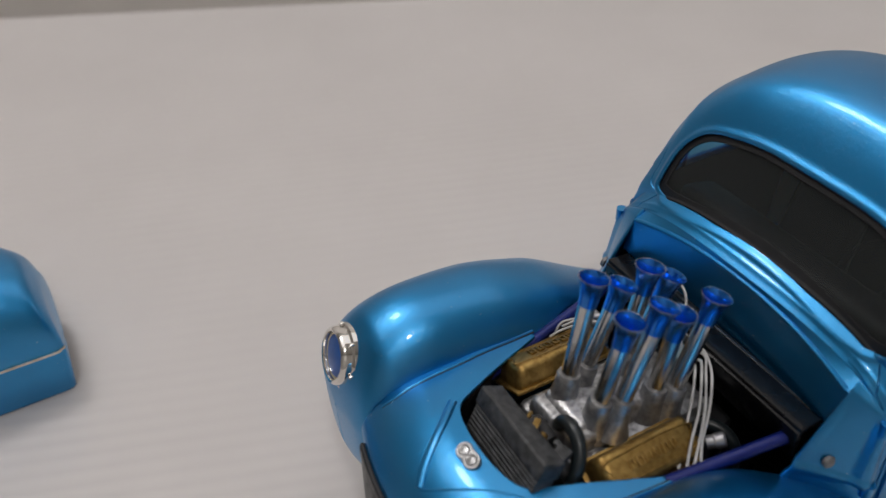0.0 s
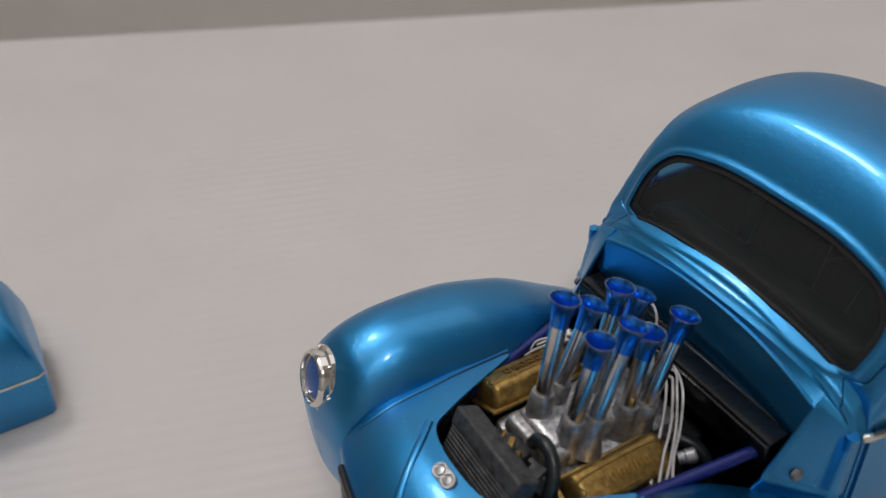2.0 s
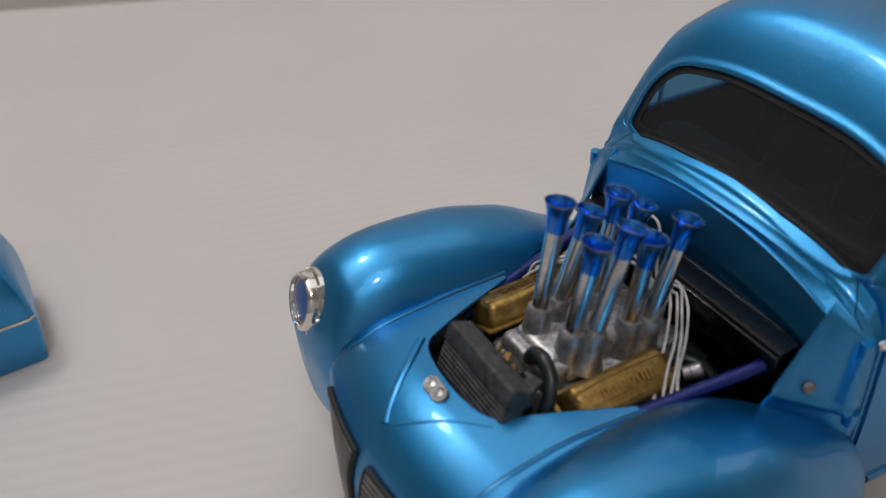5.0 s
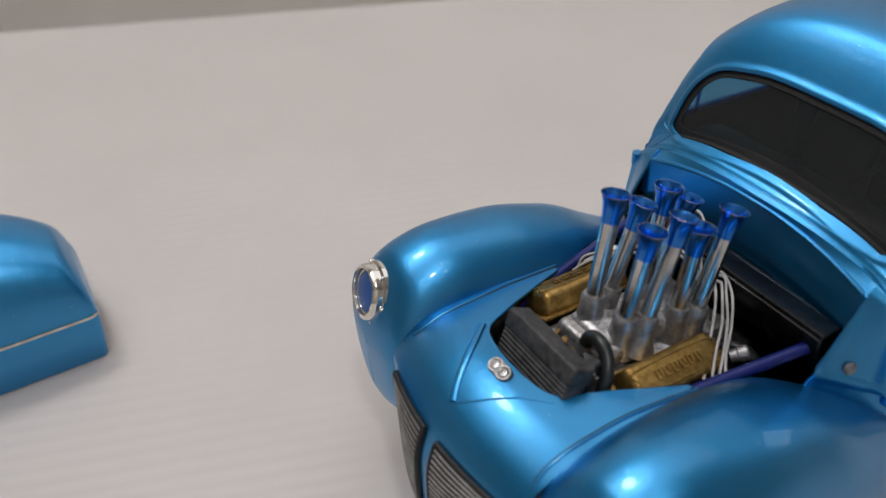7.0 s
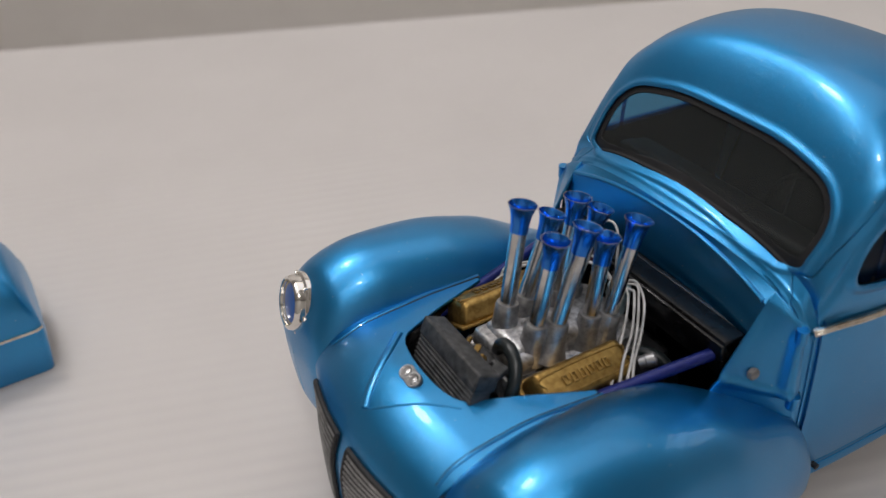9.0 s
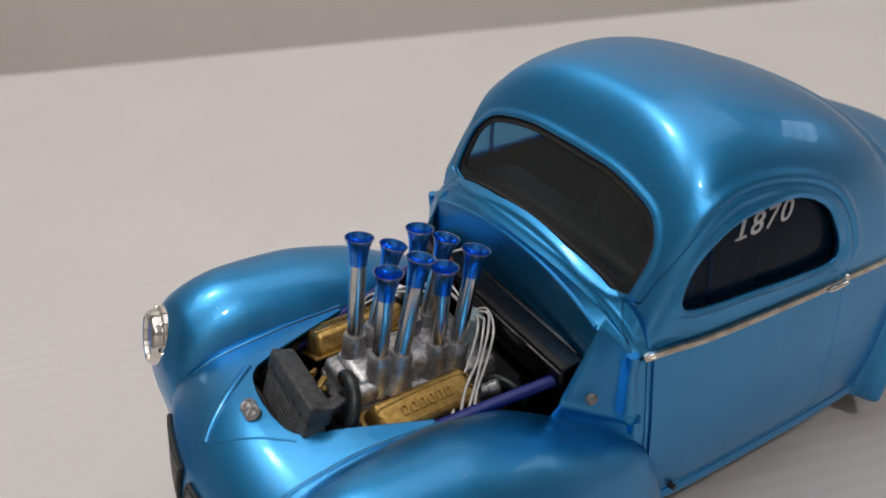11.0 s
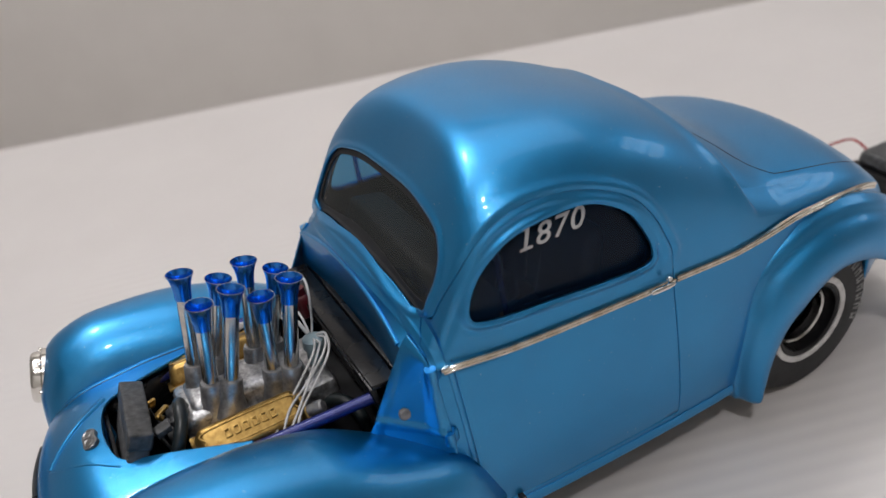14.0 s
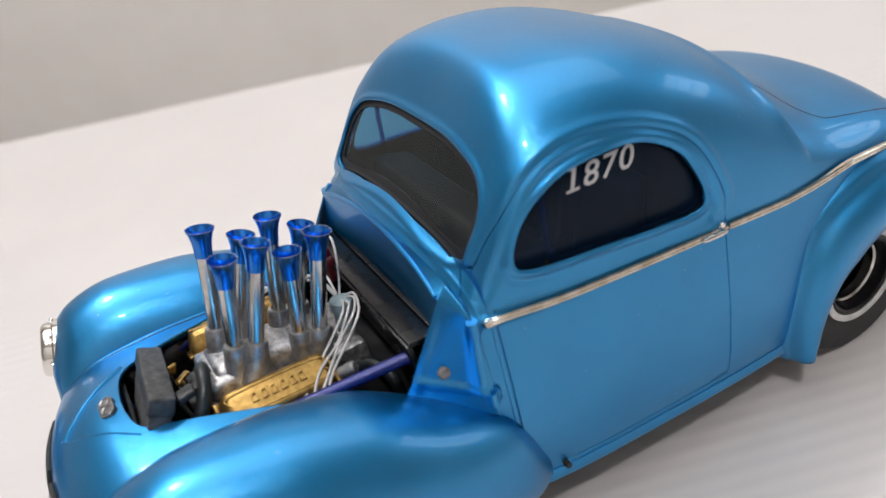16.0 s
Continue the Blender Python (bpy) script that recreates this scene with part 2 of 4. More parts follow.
def outline_distance(outline, u, v):
    """Signed distance to a closed outline in a plane: minus inside."""
    q = np.stack([np.ravel(u), np.ravel(v)], 1)
    a, b = outline, np.roll(outline, -1, 0)
    best, inside = np.full(len(q), 1e9), np.zeros(len(q), bool)
    for (ax, ay), (bx, by) in zip(a, b):
        ex, ey = bx - ax, by - ay
        t = np.clip(((q[:, 0] - ax) * ex + (q[:, 1] - ay) * ey) / (ex * ex + ey * ey + 1e-12), 0, 1)
        best = np.minimum(best, np.hypot(q[:, 0] - ax - t * ex, q[:, 1] - ay - t * ey))
        if ay != by:
            inside ^= ((ay > q[:, 1]) != (by > q[:, 1])) & (q[:, 0] < ex * (q[:, 1] - ay) / (by - ay) + ax)
    return np.where(inside, -best, best).reshape(np.shape(u))


def part(name, data, mat, parent=None, label="", sharp=35, smooth=True):
    """Links a bmesh or (verts, faces), in centimetres, as one mesh object under a thing or part."""
    mesh = bpy.data.meshes.new(name)
    if isinstance(data, tuple):
        verts, faces = data
        mesh.from_pydata((np.asarray(verts, float) * U).tolist(), [], faces)
        bm = bmesh.new()
        bm.from_mesh(mesh)
        bmesh.ops.remove_doubles(bm, verts=bm.verts, dist=2e-6)
        bmesh.ops.dissolve_degenerate(bm, edges=bm.edges, dist=1e-7)
        loose = [v for v in bm.verts if not v.link_faces]
        bmesh.ops.delete(bm, geom=loose, context="VERTS")
        bm.to_mesh(mesh)
        bm.free()
    else:
        bmesh.ops.scale(data, vec=(U, U, U), verts=data.verts)
        data.to_mesh(mesh)
        data.free()
    if smooth:
        mesh.polygons.foreach_set("use_smooth", [True] * len(mesh.polygons))
        mesh.set_sharp_from_angle(angle=radians(sharp))
    mesh.materials.append(mat)
    ob = new(name, mesh)
    if parent is not None:
        ob.parent = parent
    if label:
        tagged(ob, label)
    return ob


def thicken(ob, cm, offset=-1.0):
    mod = ob.modifiers.new("thickness", "SOLIDIFY")
    mod.thickness, mod.offset = cm * U, offset
    return ob


def grid_surface(P, us, vs, keep=None, flip=False):
    """A surface P(u, v) on a grid; where keep(u, v, xyz) < 0 it is cut away, along a clean edge."""
    uu, vv = np.meshgrid(us, vs, indexing="ij")
    xyz = P(uu, vv)
    nu, nv = uu.shape
    idx = np.arange(nu * nv).reshape(nu, nv)
    quads = np.stack([idx[:-1, :-1], idx[1:, :-1], idx[1:, 1:], idx[:-1, 1:]], -1).reshape(-1, 4)
    if keep is not None:
        f = keep(uu, vv, xyz).ravel()
        quads = quads[(f[quads] > 0).sum(1) >= 1]
        move = np.unique(quads)
        move = move[f[move] < 0]
        u, v = uu.ravel()[move].copy(), vv.ravel()[move].copy()
        du, dv = (us[-1] - us[0]) * 1e-4, (vs[-1] - vs[0]) * 1e-4
        for _ in range(8):
            f0 = keep(u, v, P(u, v))
            gu = (keep(u + du, v, P(u + du, v)) - f0) / du
            gv = (keep(u, v + dv, P(u, v + dv)) - f0) / dv
            au, av = np.ptp(us) / nu, np.ptp(vs) / nv
            g2 = (gu * au) ** 2 + (gv * av) ** 2 + 1e-12
            step_u, step_v = -f0 * gu * au**2 / g2, -f0 * gv * av**2 / g2
            u += np.clip(step_u, -au, au)
            v += np.clip(step_v, -av, av)
            u, v = np.clip(u, us[0], us[-1]), np.clip(v, vs[0], vs[-1])
        flat = xyz.reshape(-1, 3)
        flat[move] = P(u, v)
        xyz = flat
    used, inverse = np.unique(quads, return_inverse=True)
    quads = inverse.reshape(-1, 4)
    if flip:
        quads = quads[:, ::-1]
    return xyz.reshape(-1, 3)[used], quads.tolist()


def mirrored(data):
    verts, faces = data
    return np.asarray(verts) * (1, -1, 1), [f[::-1] for f in faces]


def joined(*many):
    verts, faces, at = [], [], 0
    for v, f in many:
        verts.append(np.asarray(v, float))
        faces += [[i + at for i in q] for q in f]
        at += len(v)
    return np.concatenate(verts), faces


def sweep(path, profile, up=(0, 0, 1), closed=False, cap=True):
    """A profile (a list of (side, up) offsets) carried along a path."""
    p = np.asarray(path, float)
    n = len(p)
    tan = np.roll(p, -1, 0) - np.roll(p, 1, 0) if closed else np.gradient(p, axis=0)
    tan /= np.linalg.norm(tan, axis=1)[:, None] + 1e-12
    ups = np.broadcast_to(np.asarray(up, float), p.shape)
    side = np.cross(tan, ups)
    side /= np.linalg.norm(side, axis=1)[:, None] + 1e-12
    ups = np.cross(side, tan)
    k = len(profile)
    verts = np.concatenate([p + side * a + ups * b for a, b in profile]).reshape(k, n, 3).transpose(1, 0, 2).reshape(-1, 3)
    faces = []
    for i in range(n if closed else n - 1):
        j = (i + 1) % n
        for a in range(k):
            b = (a + 1) % k
            faces.append([i * k + a, i * k + b, j * k + b, j * k + a])
    if cap and not closed:
        faces += [list(range(k))[::-1], [(n - 1) * k + a for a in range(k)]]
    return verts, faces


def round_profile(r, k=10, squash=1.0):
    return [(r * math.cos(2 * math.pi * i / k), r * squash * math.sin(2 * math.pi * i / k)) for i in range(k)]


def tube(path, r, k=10):
    p = np.asarray(path, float)
    d = p[-1] - p[0]
    up = (0, 0, 1) if abs(d[2]) < 0.8 * np.linalg.norm(d) else (1, 0.1, 0)
    return sweep(p, round_profile(r, k), up)


def lathe(profile, axis_from, axis_to, k=24, cap=False):
    """Rings (distance along the axis, radius) turned round an axis."""
    a, b = np.asarray(axis_from, float), np.asarray(axis_to, float)
    d = (b - a) / np.linalg.norm(b - a)
    s = np.cross(d, (0.3, 1, 0.1) if abs(d[2]) > 0.5 else (0, 0, 1))
    s /= np.linalg.norm(s)
    t = np.cross(d, s)
    ang = np.arange(k) * 2 * math.pi / k
    ring = np.cos(ang)[:, None] * s + np.sin(ang)[:, None] * t
    verts = np.concatenate([a + d * h + ring * r for h, r in profile])
    faces = []
    for i in range(len(profile) - 1):
        for j in range(k):
            faces.append([i * k + j, i * k + (j + 1) % k, (i + 1) * k + (j + 1) % k, (i + 1) * k + j])
    if cap:
        faces += [list(range(k))[::-1], [(len(profile) - 1) * k + j for j in range(k)]]
    return verts, faces


def block(size, at=(0, 0, 0), turn=(0, 0, 0), bevel=0.03, segments=2, taper=1.0):
    """A bevelled box in centimetres; taper narrows its top."""
    bm = bmesh.new()
    bmesh.ops.create_cube(bm, size=1.0)
    for v in bm.verts:
        k = taper if v.co.z > 0 else 1.0
        v.co = Vector((v.co.x * size[0] * k, v.co.y * size[1] * k, v.co.z * size[2]))
    if bevel:
        bmesh.ops.bevel(bm, geom=bm.edges[:] + bm.verts[:], offset=bevel, segments=segments, affect="EDGES", profile=0.5)
    bmesh.ops.transform(bm, matrix=pose(*at, *turn), verts=bm.verts)
    return bm


def merge(*bms):
    out = bmesh.new()
    for bm in bms:
        me = bpy.data.meshes.new("tmp")
        bm.to_mesh(me)
        out.from_mesh(me)
        bpy.data.meshes.remove(me)
        bm.free()
    return out


def as_bm(data):
    verts, faces = data
    me = bpy.data.meshes.new("tmp")
    me.from_pydata(np.asarray(verts, float).tolist(), [], faces)
    bm = bmesh.new()
    bm.from_mesh(me)
    bpy.data.meshes.remove(me)
    return bm


def thing(name, label, category, at=(0, 0, 0)):
    ob = new(name)
    ob.empty_display_size = 0.01
    ob.location = [c * U for c in at]
    return tagged(ob, label, category)


# ---- room and table ----
WALL_AT, WALL_WAY = np.array((5.7, 23.9, 0.0)), np.array((0.8965, -0.4431, 0.0))
WALL_OUT = np.array((0.4431, 0.8965, 0.0))


def slab(name, centre, along, size, mat, kind, label, bevel=0.1):
    bm = block(size, bevel=bevel, segments=2)
    bmesh.ops.transform(bm, matrix=pose(*centre, 0, 0, along), verts=bm.verts)
    return tagged(part(name, bm, mat, sharp=30), label, kind=kind, category="wall" if "wall" in name else name)


YAW = math.degrees(math.atan2(WALL_WAY[1], WALL_WAY[0]))
mid = WALL_AT - WALL_OUT * 35
slab("table", (*(mid + (0, 0, -1.5))[:3],), YAW, (200, 70, 3.0), TABLE, "structure", "white fluted plastic table top with a straight far edge")
ROOM_OUT, ROOM_DEEP = -22, 320
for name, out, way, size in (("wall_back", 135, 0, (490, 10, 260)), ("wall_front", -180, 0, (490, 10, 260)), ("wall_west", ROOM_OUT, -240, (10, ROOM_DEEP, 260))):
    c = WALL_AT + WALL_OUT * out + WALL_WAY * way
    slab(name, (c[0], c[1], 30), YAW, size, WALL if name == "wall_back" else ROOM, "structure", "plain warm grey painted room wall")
# the east wall has a window opening
c = WALL_AT + WALL_OUT * ROOM_OUT + WALL_WAY * 240
hole, half_deep = (np.array((240.0, -22.0, 0.0)) - c) @ WALL_OUT, ROOM_DEEP / 2
east = merge(block((10, ROOM_DEEP, 170), (0, 0, -15), bevel=0.2), block((10, ROOM_DEEP, 16), (0, 0, 152), bevel=0.2),
             block((10, half_deep + hole - 45, 74), (0, (-half_deep + hole - 45) / 2, 107), bevel=0.2), block((10, half_deep - hole - 45, 74), (0, (half_deep + hole + 45) / 2, 107), bevel=0.2))
bmesh.ops.transform(east, matrix=pose(c[0], c[1], 0, 0, 0, YAW), verts=east.verts)
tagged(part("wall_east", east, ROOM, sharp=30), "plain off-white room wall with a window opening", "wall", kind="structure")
for along, out in ((-92, 28), (-92, -28), (92, 28), (92, -28)):
    c = mid + WALL_WAY * along + WALL_OUT * out
    slab("table_leg", (c[0], c[1], -39), YAW, (4, 4, 72.2), ROOM, "structure", "plain white table leg", 0.4)
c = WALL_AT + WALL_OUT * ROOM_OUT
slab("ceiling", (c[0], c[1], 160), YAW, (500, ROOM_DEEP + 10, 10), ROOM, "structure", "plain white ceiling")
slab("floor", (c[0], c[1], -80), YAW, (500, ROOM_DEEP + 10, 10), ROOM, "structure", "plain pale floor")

# ---- the model car ----
car = thing("model_car", "blue metallic hot rod coupe model with its hood off", "model car")

# Centre line (x, z) and belt line (x, half width, z) of the cabin, from cowl to tail.
CAB_S = (0, 0.7, 1.0, 2.0, 3.0, 4.0, 5.0, 6.0, 7.0, 8.0, 9.0, 10.0, 11.0, 12.0)
CAB_CX = (3.745, 4.1, 4.257, 5.234, 5.699, 6.27, 7.478, 8.892, 10.216, 11.18, 12.754, 13.9, 14.9, 15.4)
CAB_CZ = (5.130, 5.370, 5.581, 6.863, 7.185, 7.295, 7.105, 6.58, 5.667, 5.006, 4.506, 3.68, 2.4, 1.2)
CAB_BX = (3.88, 4.096, 4.096, 4.674, 5.206, 6.45, 7.81, 8.9, 10.1, 11, 12.3, 13.6, 14.5, 14.9)
CAB_BY = (2.70, 2.74, 2.76, 2.85, 2.92, 3.0, 3.07, 3.1, 3.08, 3.02, 2.85, 2.5, 2.1, 1.9)
CAB_BZ = (4.35, 4.42, 4.45, 4.42, 4.36, 4.28, 4.2, 4.1, 4, 3.95, 3.75, 3.4, 2.4, 1.2)
CAB_M = (1.852, 2.258, 2.589, 3.161, 3.453, 3.294, 2.981, 2.581, 2.157, 1.927, 2.1, 2.1, 2.1, 2.1)
CAB_N = (2.408, 2.35, 2.344, 2.516, 2.91, 3.152, 3.166, 2.795, 2.334, 2.019, 2.1, 2.1, 2.1, 2.1)
SILL_Z = 1.0

SIDE_WINDOW = ring_curve([(4.60, 5.12), (4.72, 5.48), (5.07, 5.85), (5.57, 6.08), (6.25, 6.13), (6.90, 6.03), (7.44, 5.68), (7.68, 5.22),
                          (7.76, 4.88), (7.62, 4.69), (6.98, 4.72), (5.85, 4.85), (4.88, 4.96)], 8)
door_top = ring_curve([(3.88, 4.75), (4.26, 5.31), (4.66, 5.80), (5.08, 6.19), (5.55, 6.38), (6.02, 6.42), (6.60, 6.34), (7.15, 6.14),
                       (7.60, 5.84), (7.90, 5.38), (8.12, 4.75)], 6, closed=False)
DOOR_UPPER = np.concatenate([door_top, [(8.12, 4.0), (3.87, 4.0)]])
half_shield = [(0, 5.372), (0.761, 5.329), (1.448, 5.211), (1.98, 5.131), (2.228, 5.181), (2.267, 5.353), (2.275, 5.675), (2.168, 5.961), (1.892, 6.199), (1.378, 6.331), (0.838, 6.392), (0, 6.394)]
WINDSCREEN = ring_curve(half_shield + [(-y, z) for y, z in half_shield[-2:0:-1]], 6)
DOOR_REAR, DOOR_FRONT, DOOR_LOW = 8.12, 3.87, 1.30


def cab_base(s, v):
    """v: 0 on the centre line, 1 at the belt, 2 at the sill; the car's left side."""
    s, v = np.asarray(s, float), np.asarray(v, float)
    cx, cz, bx, by, bz, n, m = (spline(CAB_S, t, s) for t in (CAB_CX, CAB_CZ, CAB_BX, CAB_BY, CAB_BZ, CAB_N, CAB_M))
    phi = np.clip(v, 0, 1) * math.pi / 2
    lat = np.sin(phi) ** (2 / n)
    drop = 1 - np.cos(phi) ** (2 / m)
    w = np.clip(v - 1, 0, 1)
    x = cx + (bx - cx) * lat**2
    z = cz + (bz - cz) * drop
    y = by * lat
    zs = bz + (np.minimum(SILL_Z, bz) - bz) * w
    y = np.where(v > 1, by + 0.16 * np.sin(w * math.pi * 0.62) - 0.10 * w**6, y)
    z = np.where(v > 1, zs, z)
    return np.stack([x, -y, z], -1)


SMOOTH = tuple(zip(range(-4, 5), 2 * np.array((0, 0, 16, 64, 96, 64, 16, 0, 0)) / 256 - np.array((1, 8, 28, 56, 70, 56, 28, 8, 1)) / 256))


def cab_point(s, v):
    """The cabin's form, with the brow above the windscreen rolled softly into roof and pillars."""
    s, v = np.asarray(s, float), np.asarray(v, float)
    p = cab_base(s, v)
    soft = sum(w * cab_base(np.clip(s + 0.6 * k, 0, 12), v) for k, w in SMOOTH)
    share = np.clip((s - 0.9) / 0.8, 0, 1) * np.clip((6.6 - s) / 1.2, 0, 1)
    return p + (soft - p) * (share * share * (3 - 2 * share))[..., None]


def cab_surface(s, v):
    """The cabin's skin with its raised window surround."""
    p = cab_point(s, v)
    x, y, z = p[..., 0], p[..., 1], p[..., 2]
    d = outline_distance(SIDE_WINDOW, x, z)
    side = np.where((v > 0.45) & (v < 1.3) & (x > 3.85) & (x < 9.0), 1.0, 0.0)
    g = outline_distance(DOOR_UPPER, x, z)
    over = np.clip((z - 4.5) / 0.3, 0, 1)
    bead = (0.034 * np.exp(-((d - 0.06) / 0.05) ** 2) - 0.015 * np.exp(-((d - 0.17) / 0.05) ** 2)
            + over * (0.040 * np.exp(-((g - 0.10) / 0.07) ** 2) + 0.026 * np.exp(-((g + 0.08) / 0.05) ** 2) - 0.03 * np.exp(-((g + 0.20) / 0.06) ** 2))
            + (0.05 * np.exp(-((z - 4.46 + 0.06 * (x - 4)) / 0.06) ** 2) - 0.05 * np.exp(-((z - 4.36 + 0.06 * (x - 4)) / 0.035) ** 2)) * (x < 8.1))
    p[..., 1] = y - bead * side
    # the roof ends in a rolled edge above the rear deck
    d = x - 9.25 - 0.85 * np.clip(v, 0, 0.8)
    reach = np.clip((0.86 - v) / 0.22, 0, 1) * np.where(s > 5.5, 1.0, 0.0)
    step = np.clip(d / 0.16, 0, 1)
    fold = reach * (0.20 * step**2 * (3 - 2 * step) * np.exp(-np.clip(d, 0, 9) / 0.8) - 0.05 * np.exp(-((d + 0.05) / 0.20) ** 2))
    p[..., 2] -= fold
    p[..., 1] += 0.5 * fold * np.clip(v / 0.5, 0, 1)
    e = outline_distance(WINDSCREEN, y, z)
    front = np.where((s < 3.0) & (v < 0.95), 1.0, 0.0)
    p[..., 0] -= front * 0.035 * np.exp(-((e - 0.05) / 0.045) ** 2)
    ridge = np.where(s < 0.6, 0.010 * np.exp(-((s - 0.26) / 0.07) ** 2), 0.0)
    p[..., 2] += ridge * np.where(v < 1, 1.0, 0.0)
    return p


def window_gap(u, v, p):
    d = outline_distance(SIDE_WINDOW, p[..., 0], p[..., 2])
    return np.where((v < 0.4) | (v > 1.3), 9.0, d)


def screen_gap(u, v, p):
    e = outline_distance(WINDSCREEN, p[..., 1], p[..., 2])
    return np.where(u > 3.2, 9.0, np.maximum(e, (0.62 - u) * 0.6))


def door_shape(u, v, p):
    """Minus inside the door."""
    x, z = p[..., 0], p[..., 2]
    low = np.maximum.reduce([DOOR_FRONT - x, x - DOOR_REAR + 0.03 * np.clip(4.3 - z, 0, 3), DOOR_LOW - z, z - 4.6])
    up = np.maximum(outline_distance(DOOR_UPPER, x, z), 4.3 - z)
    return np.where(v < 0.35, 9.0, np.minimum(low, up))


def door_gap(p):
    """Half the shut line's width, wider below the belt."""
    return np.where(p[..., 2] < 4.4, 0.012, 0.005)


def fender_arch(u, v, p):
    x, z = p[..., 0], p[..., 2]
    return np.where(v < 1.0, 9.0, np.hypot(x - 11.5, z - 1.5) - 2.0)


body_s = np.unique(np.concatenate([np.linspace(0, 3, 130), np.linspace(3, 7, 200), np.linspace(7, 12, 120)]))
body_v = np.unique(np.concatenate([np.linspace(0, 0.4, 44), np.linspace(0.4, 1.05, 150), np.linspace(1.05, 2, 40)]))
half = grid_surface(cab_surface, body_s, body_v,
                    lambda u, v, p: np.minimum.reduce([screen_gap(u, v, p), door_shape(u, v, p) - door_gap(p), fender_arch(u, v, p)]), flip=True)
thicken(part("cabin_body", joined(half, mirrored(half)), PAINT, car, "metallic blue rounded coupe cabin"), 0.10)
half = grid_surface(cab_surface, body_s[body_s < 7], body_v[body_v > 0.3],
                    lambda u, v, p: np.minimum(-door_shape(u, v, p) - door_gap(p), window_gap(u, v, p)), flip=True)
for data in (half, mirrored(half)):
    thicken(part("door", data, PAINT, car, "metallic blue door"), 0.10)

# glass, seated a little inside the skin
def shrunk(s, v, by):
    p = cab_point(s, v)
    p[..., 1] *= 1 - by / 3.0
    p[..., 0] += np.where(s < 2.8, by, 0.0)
    return p

half = grid_surface(lambda s, v: shrunk(s, v, 0.07), np.linspace(0.6, 3.1, 48), np.linspace(0, 0.97, 40),
                    lambda u, v, p: 0.08 - outline_distance(WINDSCREEN, p[..., 1], p[..., 2]))
seal_half = grid_surface(lambda s, v: shrunk(s, v, 0.045), np.linspace(0.6, 3.1, 126), np.linspace(0, 0.97, 120),
                         lambda u, v, p: 0.085 - np.abs(outline_distance(WINDSCREEN, p[..., 1], p[..., 2]) + 0.03))
thicken(part("windscreen_seal", joined(seal_half, mirrored(seal_half)), TRIM_BLACK, car, "black rubber windscreen seal"), 0.02, 1.0)
part("windscreen", joined(half, mirrored(half)), SCREEN, car, "dark smoked glass windscreen")
half = grid_surface(lambda s, v: shrunk(s, v, 0.16), np.linspace(1.2, 7.0, 70), np.linspace(0.4, 1.2, 50),
                    lambda u, v, p: 0.10 - outline_distance(SIDE_WINDOW, p[..., 0], p[..., 2]))
for data in (half, mirrored(half)):
    part("side_window", data, GLASS, car, "dark smoked glass side window")

# ---- front clip ----
def opening_half_width(x):
    """Half the width of the hood opening at x."""
    return 0.84 + (np.asarray(x, float) + 0.65) * 0.367


bay_edge = [(-0.80, 0.0), (-0.78, 0.30), (-0.72, 0.60), (-0.62, 0.79), (-0.45, 0.90), (0.2, 1.15), (1.2, 1.52), (2.2, 1.885), (3.2, 2.25), (5.0, 2.9)]
bay_side = ring_curve(bay_edge, 8, closed=False)
HOOD_OPENING = np.concatenate([bay_side, (bay_side * (1, -1))[:0:-1]])


def opening_gap(p):
    """Minus inside the hood opening, seen from above."""
    return outline_distance(HOOD_OPENING, p[..., 0], p[..., 1])


# Front fender: rings round a spine (x; centre y, z; half width, rise, fall).
FEN_S = (0.0, 0.5, 1.0, 2.0, 3.0, 4.0, 5.0, 6.0, 7.0, 8.0)
FEN_X = (-1.897, -1.857, -1.709, -1.109, -0.306, 0.764, 1.9, 3, 4.02, 4.5)
FEN_Y = (2.635, 2.644, 2.654, 2.659, 2.634, 2.605, 2.582, 2.617, 2.62, 2.7)
FEN_Z = (2.874, 2.893, 2.921, 2.96, 2.937, 2.863, 2.56, 2.184, 1.7, 1.3)
FEN_A = (0.02, 0.408, 0.835, 1, 1.069, 1.178, 1.181, 1.054, 0.76, 0.3)
FEN_I = (0.02, 0.62, 0.95, 1.12, 1.16, 1.20, 1.22, 1.02, 0.8, 0.3)
FEN_B = (0.02, 0.263, 0.798, 1.419, 1.607, 1.543, 1.485, 1.196, 1, 0.35)
FEN_D = (0.02, 0.977, 1.5, 2.1, 1.9, 0.95, 0.9, 0.9, 0.8, 0.3)


def fender_point(s, th):
    """th: 0 inner side, 90 top, 180 outer side, then down to the skirt."""
    s, th = np.asarray(s, float), np.asarray(th, float)
    x, yc, zc, a, b, d, inner = (pchip(FEN_S, t, s) for t in (FEN_X, FEN_Y, FEN_Z, FEN_A, FEN_B, FEN_D, FEN_I))
    r = np.radians(th)
    y = -np.cos(r)
    z = np.sin(r)
    e = 0.9
    yy = yc + np.where(y < 0, inner, a) * np.sign(y) * np.abs(y) ** e
    zz = zc + np.where(z >= 0, b * np.abs(z) ** e, -d * np.abs(z))
    return np.stack([x, -yy, zz], -1)


fen_s = np.concatenate([np.linspace(0, 1, 30), np.linspace(1, 8, 160)[1:]])
half = grid_surface(fender_point, fen_s, np.linspace(-88, 268, 240), lambda u, v, p: opening_gap(p), flip=True)
for data in (half, mirrored(half)):
    thicken(part("front_fender", data, PAINT, car, "rounded metallic blue front fender"), 0.07)

